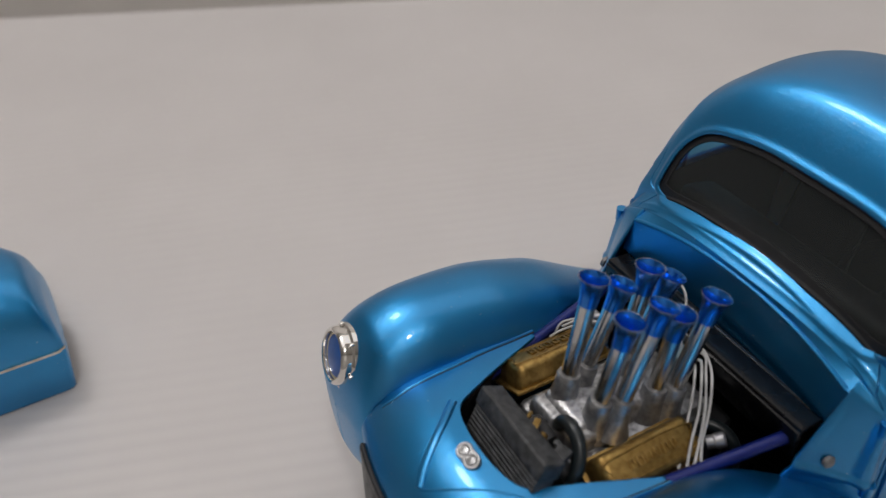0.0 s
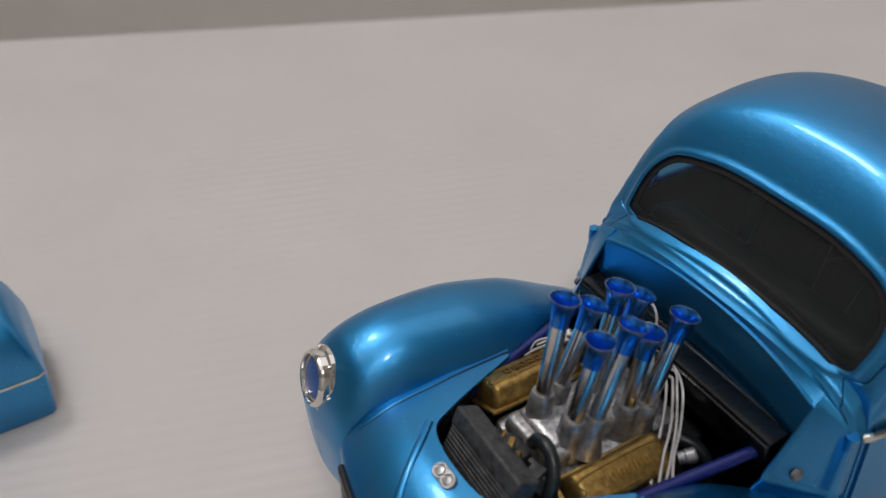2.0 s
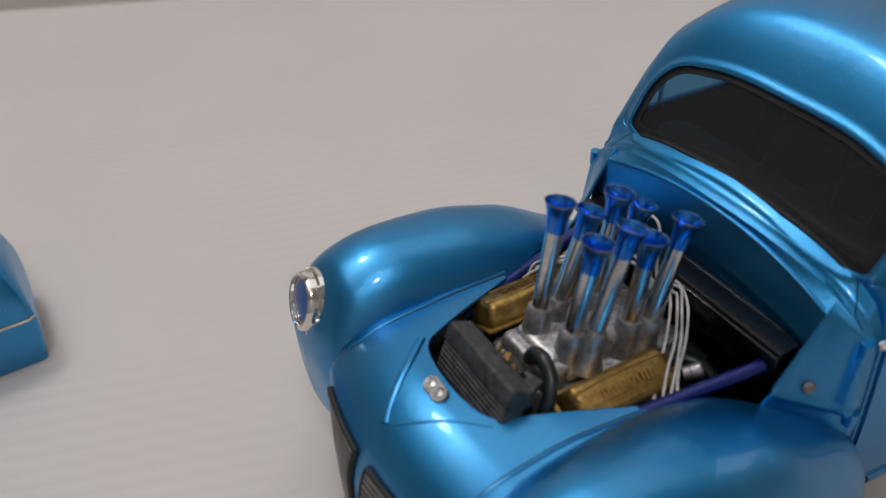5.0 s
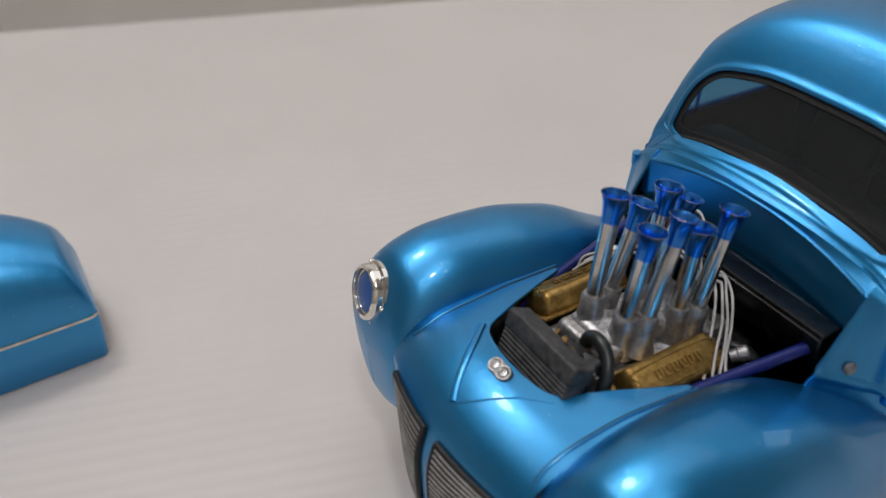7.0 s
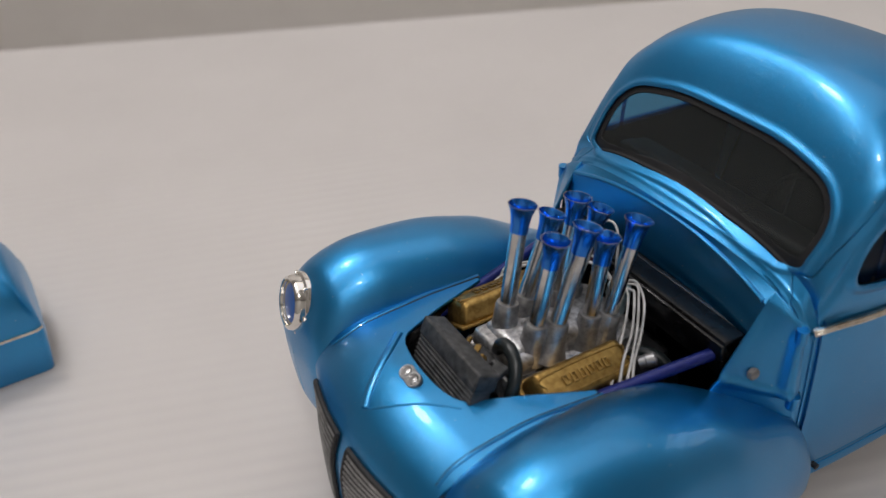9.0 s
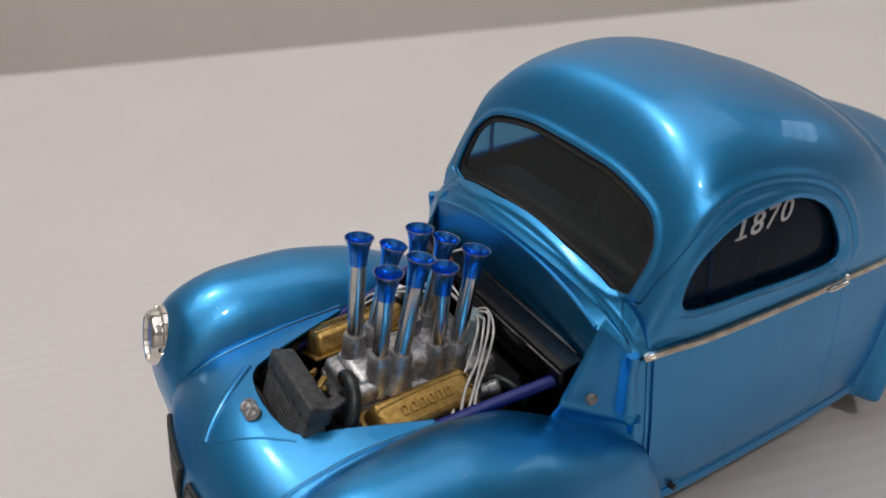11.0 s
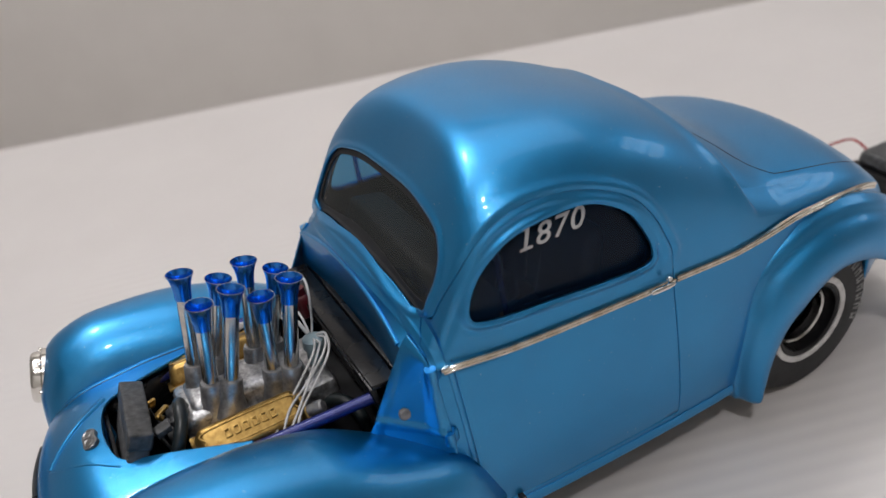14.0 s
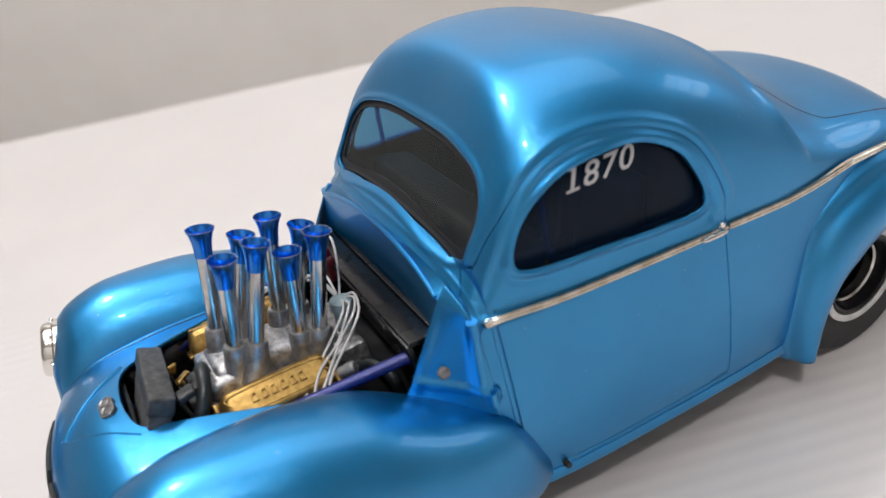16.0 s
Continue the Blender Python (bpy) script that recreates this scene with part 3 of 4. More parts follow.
# Nose and hood surround between the fenders: centre profile and edge profile.
NOSE_S = (0, 1, 2, 3, 4, 5, 6, 7)
NOSE_CX = (-2.05, -2.30, -2.28, -2.12, -1.73, -1.0, -0.3, 1.2)
NOSE_CZ = (0.3, 1.9, 2.7, 3.33, 3.79, 4.05, 4.04, 3.88)
NOSE_BX = (-1.4, -1.60, -1.72, -1.84, -1.55, -0.8, 0.1, 1.2)
NOSE_BY = (1.8, 1.8, 1.75, 1.7, 1.72, 1.75, 1.78, 1.8)
NOSE_BZ = (0.3, 1.9, 2.7, 3.22, 3.58, 3.84, 3.87, 3.77)


def nose_point(s, v):
    s, v = np.asarray(s, float), np.asarray(v, float)
    cx, cz, bx, by, bz = (pchip(NOSE_S, t, s) for t in (NOSE_CX, NOSE_CZ, NOSE_BX, NOSE_BY, NOSE_BZ))
    k = np.abs(v) ** 2.0
    return np.stack([cx + (bx - cx) * k, -by * v, cz + (bz - cz) * k], -1)


half = grid_surface(nose_point, np.linspace(0, 7, 220), np.linspace(-1, 1, 201), lambda u, v, p: np.where(u < 3.5, 9.0, opening_gap(p)), flip=True)
thicken(part("nose_panel", half, PAINT, car, "metallic blue nose panel round the open engine bay"), 0.07)

# raised seam where each front fender meets the nose
def fender_seam():
    out = []
    nose_grid = nose_point(*np.meshgrid(np.linspace(3, 7, 160), np.linspace(0.7, 1.0, 60))).reshape(-1, 3)
    for s in np.linspace(1.35, 4.45, 60):
        th = np.linspace(1, 89, 240)
        p = fender_point(np.full(240, s), th)
        want = np.interp(p[0, 0], (-1.7, -1.3, -0.1, 1.1, 1.4), (1.60, 1.57, 1.55, 1.62, 1.64))
        q = p[np.argmin(np.abs(-p[:, 1] - want))].copy()
        near = nose_grid[np.argmin((nose_grid[:, 0] - q[0]) ** 2 + (nose_grid[:, 1] - q[1]) ** 2)]
        q[2] = max(q[2], near[2])
        out.append(q)
    return np.array(out)


seam_line = fender_seam()
seam_line = np.stack([np.convolve(np.pad(seam_line[:, k], 3, mode="edge"), np.ones(7) / 7, "valid") for k in range(3)], 1)
for data in (tube(seam_line, 0.026, 10), mirrored(tube(seam_line, 0.026, 10))):
    part("fender_seam", data, PAINT, car)
# black tube laid along the seam as the shade in its groove
shade_line = seam_line + (0.0, 0.030, 0.002)
for data in (tube(shade_line, 0.014, 8), mirrored(tube(shade_line, 0.014, 8))):
    part("seam_shade", data, BLACK_MATT, car, "thin black line for the shade between fender and nose")

# ---- rear fenders: a bulge swept round the wheel opening ----
RF_C = np.array((11.5, 1.5))
RF_T = (-25, -10, 15, 35, 52, 70, 95, 122, 150, 180, 205)
RF_OUT = (2.26, 2.26, 2.28, 2.41, 2.5, 2.46, 2.46, 2.56, 2.8, 3.2, 3.4)
RF_IN = (1.95, 1.62, 1.35, 1.22, 1.13, 1.15, 1.27, 1.4, 1.65, 2.1, 2.4)


def rear_fender_point(a, w):
    """a: degrees from the lower front over the top to the rear; w: 0 at the body, 1 at the opening."""
    a, w = np.asarray(a, float), np.asarray(w, float)
    ro, ri = pchip(RF_T, RF_OUT, a), pchip(RF_T, RF_IN, a)
    r = ro + (ri - ro) * w
    x = RF_C[0] - r * np.cos(np.radians(a))
    z = RF_C[1] + r * np.sin(np.radians(a))
    y = 2.95 + 0.62 * np.sin(np.clip(w * 1.5, 0, 1) * math.pi / 2) ** 0.9 - 0.10 * np.clip(w - 0.7, 0, 1) ** 2 / 0.09
    y += 0.035 * np.exp(-((w - 0.10) / 0.05) ** 2) - 0.05 * np.exp(-((w - 0.24) / 0.07) ** 2)
    y -= np.clip((x - 12.5) / 3.0, 0, 1.2) ** 2 * 0.6
    return np.stack([x, -y, z], -1)


half = grid_surface(rear_fender_point, np.linspace(-21, 204, 110), np.linspace(0, 1, 40), flip=True)
for data in (half, mirrored(half)):
    thicken(part("rear_fender", data, PAINT, car, "bulging metallic blue rear fender"), 0.07)

# ---- engine bay ----
def side_wall(x, w):
    """Inner fender wall, under the edge of the opening."""
    x, w = np.asarray(x, float), np.asarray(w, float)
    top = 3.86 - 0.17 * (x + 0.6)
    return np.stack([x, -(opening_half_width(x) + 0.10 + 0.05 * w), top + (1.15 - top) * w], -1)


half = grid_surface(side_wall, np.linspace(-0.75, 3.55, 12), np.linspace(0, 1, 6))
for data in (half, mirrored(half)):
    thicken(part("inner_fender", data, BLACK_GLOSS, car, "black painted inner fender"), 0.05)
part("chassis_floor", block((14.6, 4.6, 0.12), (7.2, 0, 1.12), bevel=0.03), BLACK_MATT, car)
part("cabin_floor", block((4.8, 5.5, 0.12), (6.7, 0, 1.13), bevel=0.03), BLACK_MATT, car)
part("bay_front_wall", block((0.06, 1.9, 1.2), (-0.86, 0, 3.30), (0, 14, 0), bevel=0.02), BLACK_GLOSS, car, "black painted front wall of the bay")
part("firewall", block((0.10, 4.5, 2.9), (3.60, 0, 2.6), bevel=0.02), BLACK_GLOSS, car, "gloss black firewall")
part("firewall_ledge", block((0.42, 4.15, 0.10), (3.28, 0, 4.09), (0, 6, 0), bevel=0.02), BLACK_GLOSS, car, "gloss black ledge on the firewall")
part("ledge_face", block((0.10, 4.15, 0.60), (3.11, 0, 3.80), (0, -6, 0), bevel=0.02), BLACK_GLOSS, car)
part("gearbox_hump", block((0.30, 1.3, 1.6), (3.45, 0.1, 3.0), bevel=0.1), BLACK_GLOSS, car)


def lip_point(v):
    v = np.asarray(v, float)
    return np.stack([3.735 - 0.10 * v**2, -2.13 * v, 5.04 - 0.31 * v**2.2], -1)


def cowl_inner(u, v):
    """Blue panel that drops from the cowl's lip to the black ledge."""
    u, v = np.asarray(u, float), np.asarray(v, float)
    p = cab_point(np.zeros_like(v), v * 0.56)
    lip = lip_point(v)
    low = np.stack([3.66 - 0.14 * v**2, -2.15 * v, 3.90 + 0.20 * v**2], -1)
    a, b = np.clip(u / 0.2, 0, 1)[..., None], np.clip((u - 0.2) / 0.8, 0, 1)[..., None]
    return p + (lip - p) * a + (low - lip) * b


half = grid_surface(cowl_inner, np.linspace(0.0, 1, 16), np.linspace(0, 1.03, 40))
part("cowl_panel", joined(half, mirrored(half)), PAINT, car, "blue panel below the cowl lip")
lip = lip_point(np.linspace(0, 1, 60))
lip = np.concatenate([lip[::-1], (lip * (1, -1, 1))[1:]])
part("cowl_lip", sweep(lip, round_profile(0.04, 10), (0, 0.01, 1)), PAINT, car, "rounded blue cowl lip")


def post_panel(u, v):
    """Three-cornered cowl side panel with a raised bead along its rear and lower edge."""
    b, d = np.array((2.90, -2.13, 3.47)), np.array((3.87, -2.83, 3.20))
    u, v = np.asarray(u, float)[..., None], np.asarray(v, float)[..., None]
    top = cab_point(np.zeros_like(u[..., 0]), np.clip(0.555 + 0.31 * u[..., 0], 0, 1)) + (1 - u) * np.array((-0.13, 0.0, -0.11))
    p = top + (b + (d - b) * u - top) * np.clip(v, 0, 2)
    p = p + (1 - u) * np.array((0.13, 0.0, 0.11)) * np.clip(-v / 0.12, 0, 1)
    bead = 0.015 * np.exp(-((u - 0.07) / 0.06) ** 2) * np.clip((v - 0.1) / 0.2, 0, 1) + 0.09 * np.exp(-((u - 0.88) / 0.11) ** 2) * (v < 0.97) * np.clip((v - 0.02) / 0.15, 0, 1) + 0.035 * np.exp(-((v - 0.92) / 0.05) ** 2) * (u < 0.92)
    p = p + bead * np.array((-0.2, -0.95, 0.2))
    return p


half = grid_surface(post_panel, np.linspace(0, 1.02, 40), np.linspace(-0.12, 1.25, 66))
for data in (half, mirrored(half)):
    thicken(part("cowl_side_panel", data, PAINT, car, "blue three-cornered cowl side panel"), 0.05, -1.0)
for m in (1, -1):
    v, f = lathe([(-0.02, 0.0), (-0.02, 0.10), (0.03, 0.10), (0.05, 0.075), (0.055, 0.0)], (3.36, -2.44 * m, 3.69), (3.29, -2.88 * m, 3.76), 14)
    part("bolt_hole", (v, f), BARE_SPOT, car, "small bare chipped bolt spot")

# blue jambs behind the doors' edges
half = grid_surface(lambda s, v: shrunk(s, v, 0.075), np.linspace(0.0, 6.6, 220), np.linspace(0.45, 1.98, 200),
                    lambda u, v, p: np.minimum.reduce([0.08 - np.abs(door_shape(u, v, p)), window_gap(u, v, p), screen_gap(u, v, p) - 0.12]))
for data in (half, mirrored(half)):
    part("door_jamb", data, PAINT, car, "blue door jamb")

# door hinges: rounded ears on the door's front edge
for m in (1, -1):
    for z, x, y in ((4.38, 3.90, 2.64), (3.20, 3.88, 2.80)):
        bm = merge(block((0.20, 0.22, 0.26), (x, -y * m, z), (0, 0, 20 * m), bevel=0.06, segments=3),
                   as_bm(lathe([(0, 0.0), (0, 0.09), (0.24, 0.09), (0.24, 0.0)], (x - 0.06, -(y + 0.08) * m, z - 0.10), (x - 0.06, -(y + 0.08) * m, z + 0.2), 12)))
        part("hinge", bm, PAINT, car)

# ---- engine ----
def intake():
    top = merge(block((2.2, 0.98, 0.55), (1.5, 0.0, 3.66), (0, 6, 0), bevel=0.12, segments=3, taper=0.86),
                block((0.55, 1.15, 0.34), (0.62, -0.05, 3.76), (0, 4, 0), bevel=0.10, segments=3, taper=0.9),
                block((2.5, 1.5, 0.6), (1.6, 0, 3.25), bevel=0.1))
    return top


part("intake_manifold", intake(), CAST, car, "rough cast grey intake manifold")
part("engine_block", block((3.0, 1.9, 1.9), (1.8, 0, 2.1), bevel=0.12), BLACK_MATT, car)

STACKS = (((0.89, 0.26, 4.31), (1.25, 0.39, 5.91)), ((1.28, 0.34, 4.22), (1.77, 0.36, 5.57)), ((1.88, 0.28, 4.12), (2.24, 0.36, 5.68)), ((2.22, 0.34, 4.02), (2.68, 0.33, 5.33)),
          ((1.00, -0.34, 4.27), (1.31, -0.33, 5.68)), ((1.30, -0.46, 4.24), (1.83, -0.38, 5.74)), ((1.97, -0.41, 4.04), (2.21, -0.37, 5.39)), ((2.26, -0.52, 4.01), (2.71, -0.48, 5.56)))
for foot, rim in STACKS:
    a, b = np.array(foot), np.array(rim)
    length = np.linalg.norm(b - a)
    stack = part("intake_trumpet", lathe([(-0.05, 0.0), (-0.05, 0.125), (length - 0.40, 0.125), (length - 0.40, 0.0)], a, b, 20), STEEL, car, "polished metal intake trumpet")
    part("bell", lathe([(length - 0.43, 0.134), (length - 0.30, 0.14), (length - 0.17, 0.158), (length - 0.06, 0.19), (length, 0.222),
                        (length + 0.006, 0.214), (length - 0.03, 0.192), (length - 0.15, 0.148), (length - 0.34, 0.118), (length - 0.36, 0.0)], a, b, 28),
         BLUE_ANODISED, stack, "bright blue flared bell mouth")
    part("rim", lathe([(length - 0.002, 0.220), (length + 0.003, 0.224), (length + 0.008, 0.221), (length + 0.007, 0.215)], a, b, 28), STEEL, stack)
    part("collar", lathe([(0.02, 0.0), (0.02, 0.165), (-0.03, 0.185), (-0.22, 0.19), (-0.36, 0.21), (-0.60, 0.30)], a, b, 18), CAST_SMOOTH, stack, "cast grey runner collar")


def valve_cover(m):
    """Gold cover with a lip, raised oval panel and raised plain bars in place of its lettering."""
    y, tilt = (-1.10, 25) if m > 0 else (1.10, -25)
    m4 = pose(1.26, y, 3.66, tilt, 3.0, 0)
    cover = merge(block((1.78, 0.66, 0.40), (0, 0, 0.02), bevel=0.10, segments=4, taper=0.88), block((1.86, 0.72, 0.06), (0, 0, -0.17), bevel=0.02))
    bmesh.ops.transform(cover, matrix=m4, verts=cover.verts)
    ob = part("valve_cover", cover, GOLD, car, "worn gold valve cover")
    side = -1 if m > 0 else 1
    ringline = ring_curve([(-0.72, 0.09), (0.72, 0.09), (0.76, 0.0), (0.72, -0.09), (-0.72, -0.09), (-0.76, 0.0)], 5)
    edge = np.array([(x * 0.93, z * 1.9, 0.222) for x, z in ringline])
    trim = as_bm(sweep(edge, round_profile(0.014, 6), (0, 0, 1), closed=True))
    bmesh.ops.transform(trim, matrix=m4, verts=trim.verts)
    part("raised_border", trim, GOLD, ob)
    for k in range(6):
        x = -0.36 + k * 0.148
        mark = merge(block((0.10, 0.026, 0.03), (x, 0.065, 0.237), bevel=0.006), block((0.10, 0.026, 0.03), (x, -0.065, 0.237), bevel=0.006),
                     block((0.026, 0.15, 0.03), (x - 0.04, 0, 0.238), bevel=0.006), block((0.026, 0.15, 0.03), (x + 0.04, 0, 0.238), bevel=0.006))
        bmesh.ops.transform(mark, matrix=m4, verts=mark.verts)
        part("raised_mark", mark, GOLD, ob)
    return ob


valve_cover(1)
valve_cover(-1)
part("breather_cap", lathe([(0, 0.0), (0, 0.10), (0.10, 0.10), (0.12, 0.115), (0.24, 0.115), (0.27, 0.09), (0.275, 0.0)], (2.17, -1.34, 3.66), (2.42, -1.50, 3.76), 20), CAST_SMOOTH, car, "polished round breather cap")
part("breather_cap", lathe([(0, 0.0), (0, 0.10), (0.10, 0.10), (0.12, 0.115), (0.24, 0.115), (0.27, 0.09), (0.275, 0.0)], (2.17, 1.34, 3.66), (2.42, 1.50, 3.76), 20), CAST_SMOOTH, car, "polished round breather cap")

# radiator: finned core in a worn dark frame, leaning back
def radiator():
    m4 = pose(-0.30, -0.12, 4.20, -5.5, 26, -5)
    core = merge(block((0.38, 1.66, 0.30), (0.06, 0, 0.01), bevel=0.04, segments=3), block((0.32, 1.62, 1.5), (0.06, 0, -0.75), bevel=0.04))
    bmesh.ops.transform(core, matrix=m4, verts=core.verts)
    tank = part("radiator", core, GREY_BLACK, car, "dark grey model radiator with fins")
    for k in range(9):
        fin = block((0.05, 1.60, 0.036), (-0.088, 0, -0.10 - k * 0.07), (0, 0, 0), bevel=0.01, segments=1)
        bmesh.ops.transform(fin, matrix=m4, verts=fin.verts)
        part("fin", fin, GREY_BLACK, tank)
    part("filler_neck", merge(block((0.26, 0.22, 0.12), (0.06, -0.70, 4.12), (0, 0, 15), bevel=0.03), block((0.10, 0.16, 0.10), (0.16, -0.52, 4.05), bevel=0.03)), GREY_BLACK, tank)
    return tank


radiator()
part("radiator_bracket", merge(block((0.14, 0.06, 0.20), (0.03, 0.05, 4.10), (20, 10, 30), bevel=0.02), block((0.26, 0.10, 0.06), (0.12, -0.03, 3.95), (0, 0, 35), bevel=0.02)), GOLD, car, "small tarnished brass bracket")
hose = ring_curve([(0.44, -0.16, 3.92), (0.42, -0.24, 4.08), (0.42, -0.38, 4.18), (0.40, -0.56, 4.18), (0.34, -0.74, 4.08), (0.22, -0.88, 3.92), (0.10, -0.94, 3.70), (0.04, -0.94, 3.3)], 8, closed=False)
part("radiator_hose", tube(hose, 0.105, 14), HOSE, car, "black rubber hose bent over the manifold")
part("water_pump", merge(block((0.28, 0.5, 0.4), (0.28, 0.0, 3.62), bevel=0.08), as_bm(lathe([(0, 0), (0, 0.24), (0.12, 0.24), (0.12, 0)], (0.18, -0.2, 3.5), (0.0, -0.2, 3.5), 20))), BLACK_MATT, car, "black pump and pulley")
fan = part("fan", lathe([(0, 0.0), (0, 0.10), (0.08, 0.10), (0.10, 0.05), (0.10, 0.0)], (0.02, -0.15, 3.72), (-0.10, -0.15, 3.76), 14), GREY_BLACK, car, "small dark engine fan")
for k in range(5):
    a = radians(20 + 72 * k)
    part("blade", block((0.03, 0.15, 0.34), (-0.02, -0.15 + 0.24 * math.sin(a), 3.72 + 0.24 * math.cos(a)), (-math.degrees(a), 0, 22), bevel=0.01, segments=1), GREY_BLACK, fan)
part("brass_bolt", lathe([(0, 0.0), (0, 0.05), (0.10, 0.05), (0.12, 0.03), (0.12, 0.0)], (0.10, -0.28, 4.0), (0.0, -0.30, 4.16), 8), GOLD, car, "tarnished brass bolt head")

# braces along both sides of the bay
for m in (1, -1):
    rod = np.linspace((-0.2, -1.28 * m, 3.55), (3.14, -1.90 * m, 3.80), 12)
    part("brace_rod", tube(rod, 0.095, 14), VIOLET_BLUE, car, "violet-blue frame brace rod")

# distributor, coil, hose and leads
part("side_hose", tube(ring_curve([(2.55, -0.70, 3.12), (2.75, -0.90, 3.20), (2.90, -1.12, 3.12), (2.95, -1.30, 2.92), (2.95, -1.36, 2.5)], 8, closed=False), 0.11, 14), HOSE, car, "black rubber hose beside the valve cover")
part("distributor", lathe([(0, 0), (0, 0.16), (0.3, 0.16), (0.32, 0.20), (0.48, 0.19), (0.52, 0.12), (0.53, 0.0)], (2.75, -0.12, 3.55), (2.82, -0.12, 4.2), 18), CLEAR_CAP, car, "pale blue distributor cap")
part("ignition_coil", merge(block((0.24, 0.34, 0.50), (3.02, 0.95, 4.02), bevel=0.08, segments=3), as_bm(lathe([(0, 0), (0, 0.12), (0.2, 0.10), (0.2, 0)], (3.02, 0.95, 4.2), (3.02, 0.95, 4.45), 14))), DARK_RED, car, "dark red ignition coil")
leads = ([(2.80, -0.12, 4.02), (2.80, -0.26, 4.10), (2.72, -0.42, 4.04), (2.30, -0.82, 3.90), (1.80, -1.26, 3.78), (1.54, -1.46, 3.64)],
         [(2.82, -0.16, 4.02), (2.86, -0.32, 4.12), (2.76, -0.50, 4.04), (2.34, -0.90, 3.92), (1.90, -1.30, 3.80), (1.66, -1.50, 3.64)],
         [(2.84, -0.10, 4.02), (2.92, -0.30, 4.10), (2.80, -0.56, 4.02), (2.40, -0.96, 3.92), (2.00, -1.32, 3.80), (1.78, -1.52, 3.64)],
         [(2.84, -0.06, 4.02), (2.96, -0.26, 4.08), (2.86, -0.60, 4.00), (2.46, -1.02, 3.92), (2.10, -1.36, 3.80), (1.88, -1.54, 3.64)],
         [(2.82, -0.02, 4.04), (2.98, 0.12, 4.25), (3.06, 0.30, 4.70), (3.04, 0.55, 4.82), (3.02, 0.80, 4.62), (3.02, 0.95, 4.44)],
         [(2.76, 0.02, 4.04), (2.66, 0.35, 4.25), (2.40, 0.80, 4.10), (2.0, 1.20, 3.98), (1.62, 1.40, 3.85), (1.45, 1.45, 3.70)],
         [(2.78, 0.04, 4.04), (2.74, 0.42, 4.22), (2.50, 0.90, 4.06), (2.12, 1.26, 3.96), (1.76, 1.44, 3.84), (1.6, 1.5, 3.70)],
         [(2.80, 0.06, 4.04), (2.82, 0.50, 4.18), (2.60, 1.00, 4.02), (2.24, 1.32, 3.94), (1.90, 1.48, 3.83), (1.75, 1.54, 3.70)])
rng = random.Random(4)
for points in leads:
    points = [points[0]] + [tuple(c + rng.uniform(-0.05, 0.05) for c in p) for p in points[1:-1]] + [points[-1]]
    part("plug_lead", tube(ring_curve(points, 8, closed=False), 0.021, 8), WHITE_WIRE, car, "thin white plug lead")

# ---- nose details ----
def on_nose(s, v, out=0.0):
    """A place on the nose, lifted outwards by so many centimetres."""
    s, v = np.asarray(s, float), np.asarray(v, float)
    p = nose_point(s, v)
    a = nose_point(s + 0.01, v) - nose_point(s - 0.01, v)
    b = nose_point(s, v + 0.005) - nose_point(s, v - 0.005)
    n = np.cross(b, a)
    n /= np.linalg.norm(n, axis=-1)[..., None] + 1e-12
    n *= np.where((n[..., 0] < 0) | (n[..., 2] > 0.9), 1.0, -1.0)[..., None]
    return p + n * out


def grille_inner(s):
    return 0.10 + 0.0 * s


def grille_outer(s):
    return 0.82 * np.clip((s + 0.25) / 1.4, 0, 1) ** 0.6


for m in (1, -1):
    def backing(s, w, m=m):
        i, o = grille_inner(s), grille_outer(s)
        return on_nose(s, m * (i + (o - i) * w), 0.025)
    grille = part("grille", grid_surface(backing, np.linspace(0.2, 3.0, 30), np.linspace(0, 1, 24), flip=m < 0), BLACK_MATT, car, "black grille with fine silver bars")
    thicken(grille, 0.05, 0.0)
    edge_s = np.linspace(0.2, 3.0, 30)
    loop = np.concatenate([on_nose(edge_s, m * grille_inner(edge_s), 0.03), on_nose(np.full(12, 3.0), m * np.linspace(0.10, float(grille_outer(np.array(3.0))), 12), 0.03)[1:],
                           on_nose(edge_s[::-1], m * grille_outer(edge_s[::-1]), 0.03)[1:]])
    part("grille_frame", sweep(loop, round_profile(0.045, 8), (-1, 0, 0.3)), BLACK_MATT, grille, "black grille surround")
    for k in range(17):
        s = 0.45 + k * 0.152
        a, b = float(grille_inner(np.array(s))), float(grille_outer(np.array(s)))
        line = on_nose(np.full(14, s), m * np.linspace(a + 0.02, b - 0.02, 14), 0.05)
        part("bar", sweep(line, round_profile(0.020, 6), (-0.5, 0, 1)), BAR, grille)

for m in (1, -1):
    bead = np.array([nose_point(np.array(s), np.array(v)) for s, v in zip(np.linspace(4.0, 5.38, 24), m * np.linspace(0.01, 0.52, 24))])
    if m < 0:
        band = [(-0.075, -0.02), (-0.055, 0.022), (-0.03, 0.034), (0.03, 0.034), (0.055, 0.022), (0.075, -0.02)]
        part("nose_bead", sweep(bead, band, (-0.45, 0, 0.9)), PAINT, car, "raised blue edge band")
    else:
        part("nose_bead", tube(bead + (0, 0, -0.004), 0.018, 10), PAINT, car)

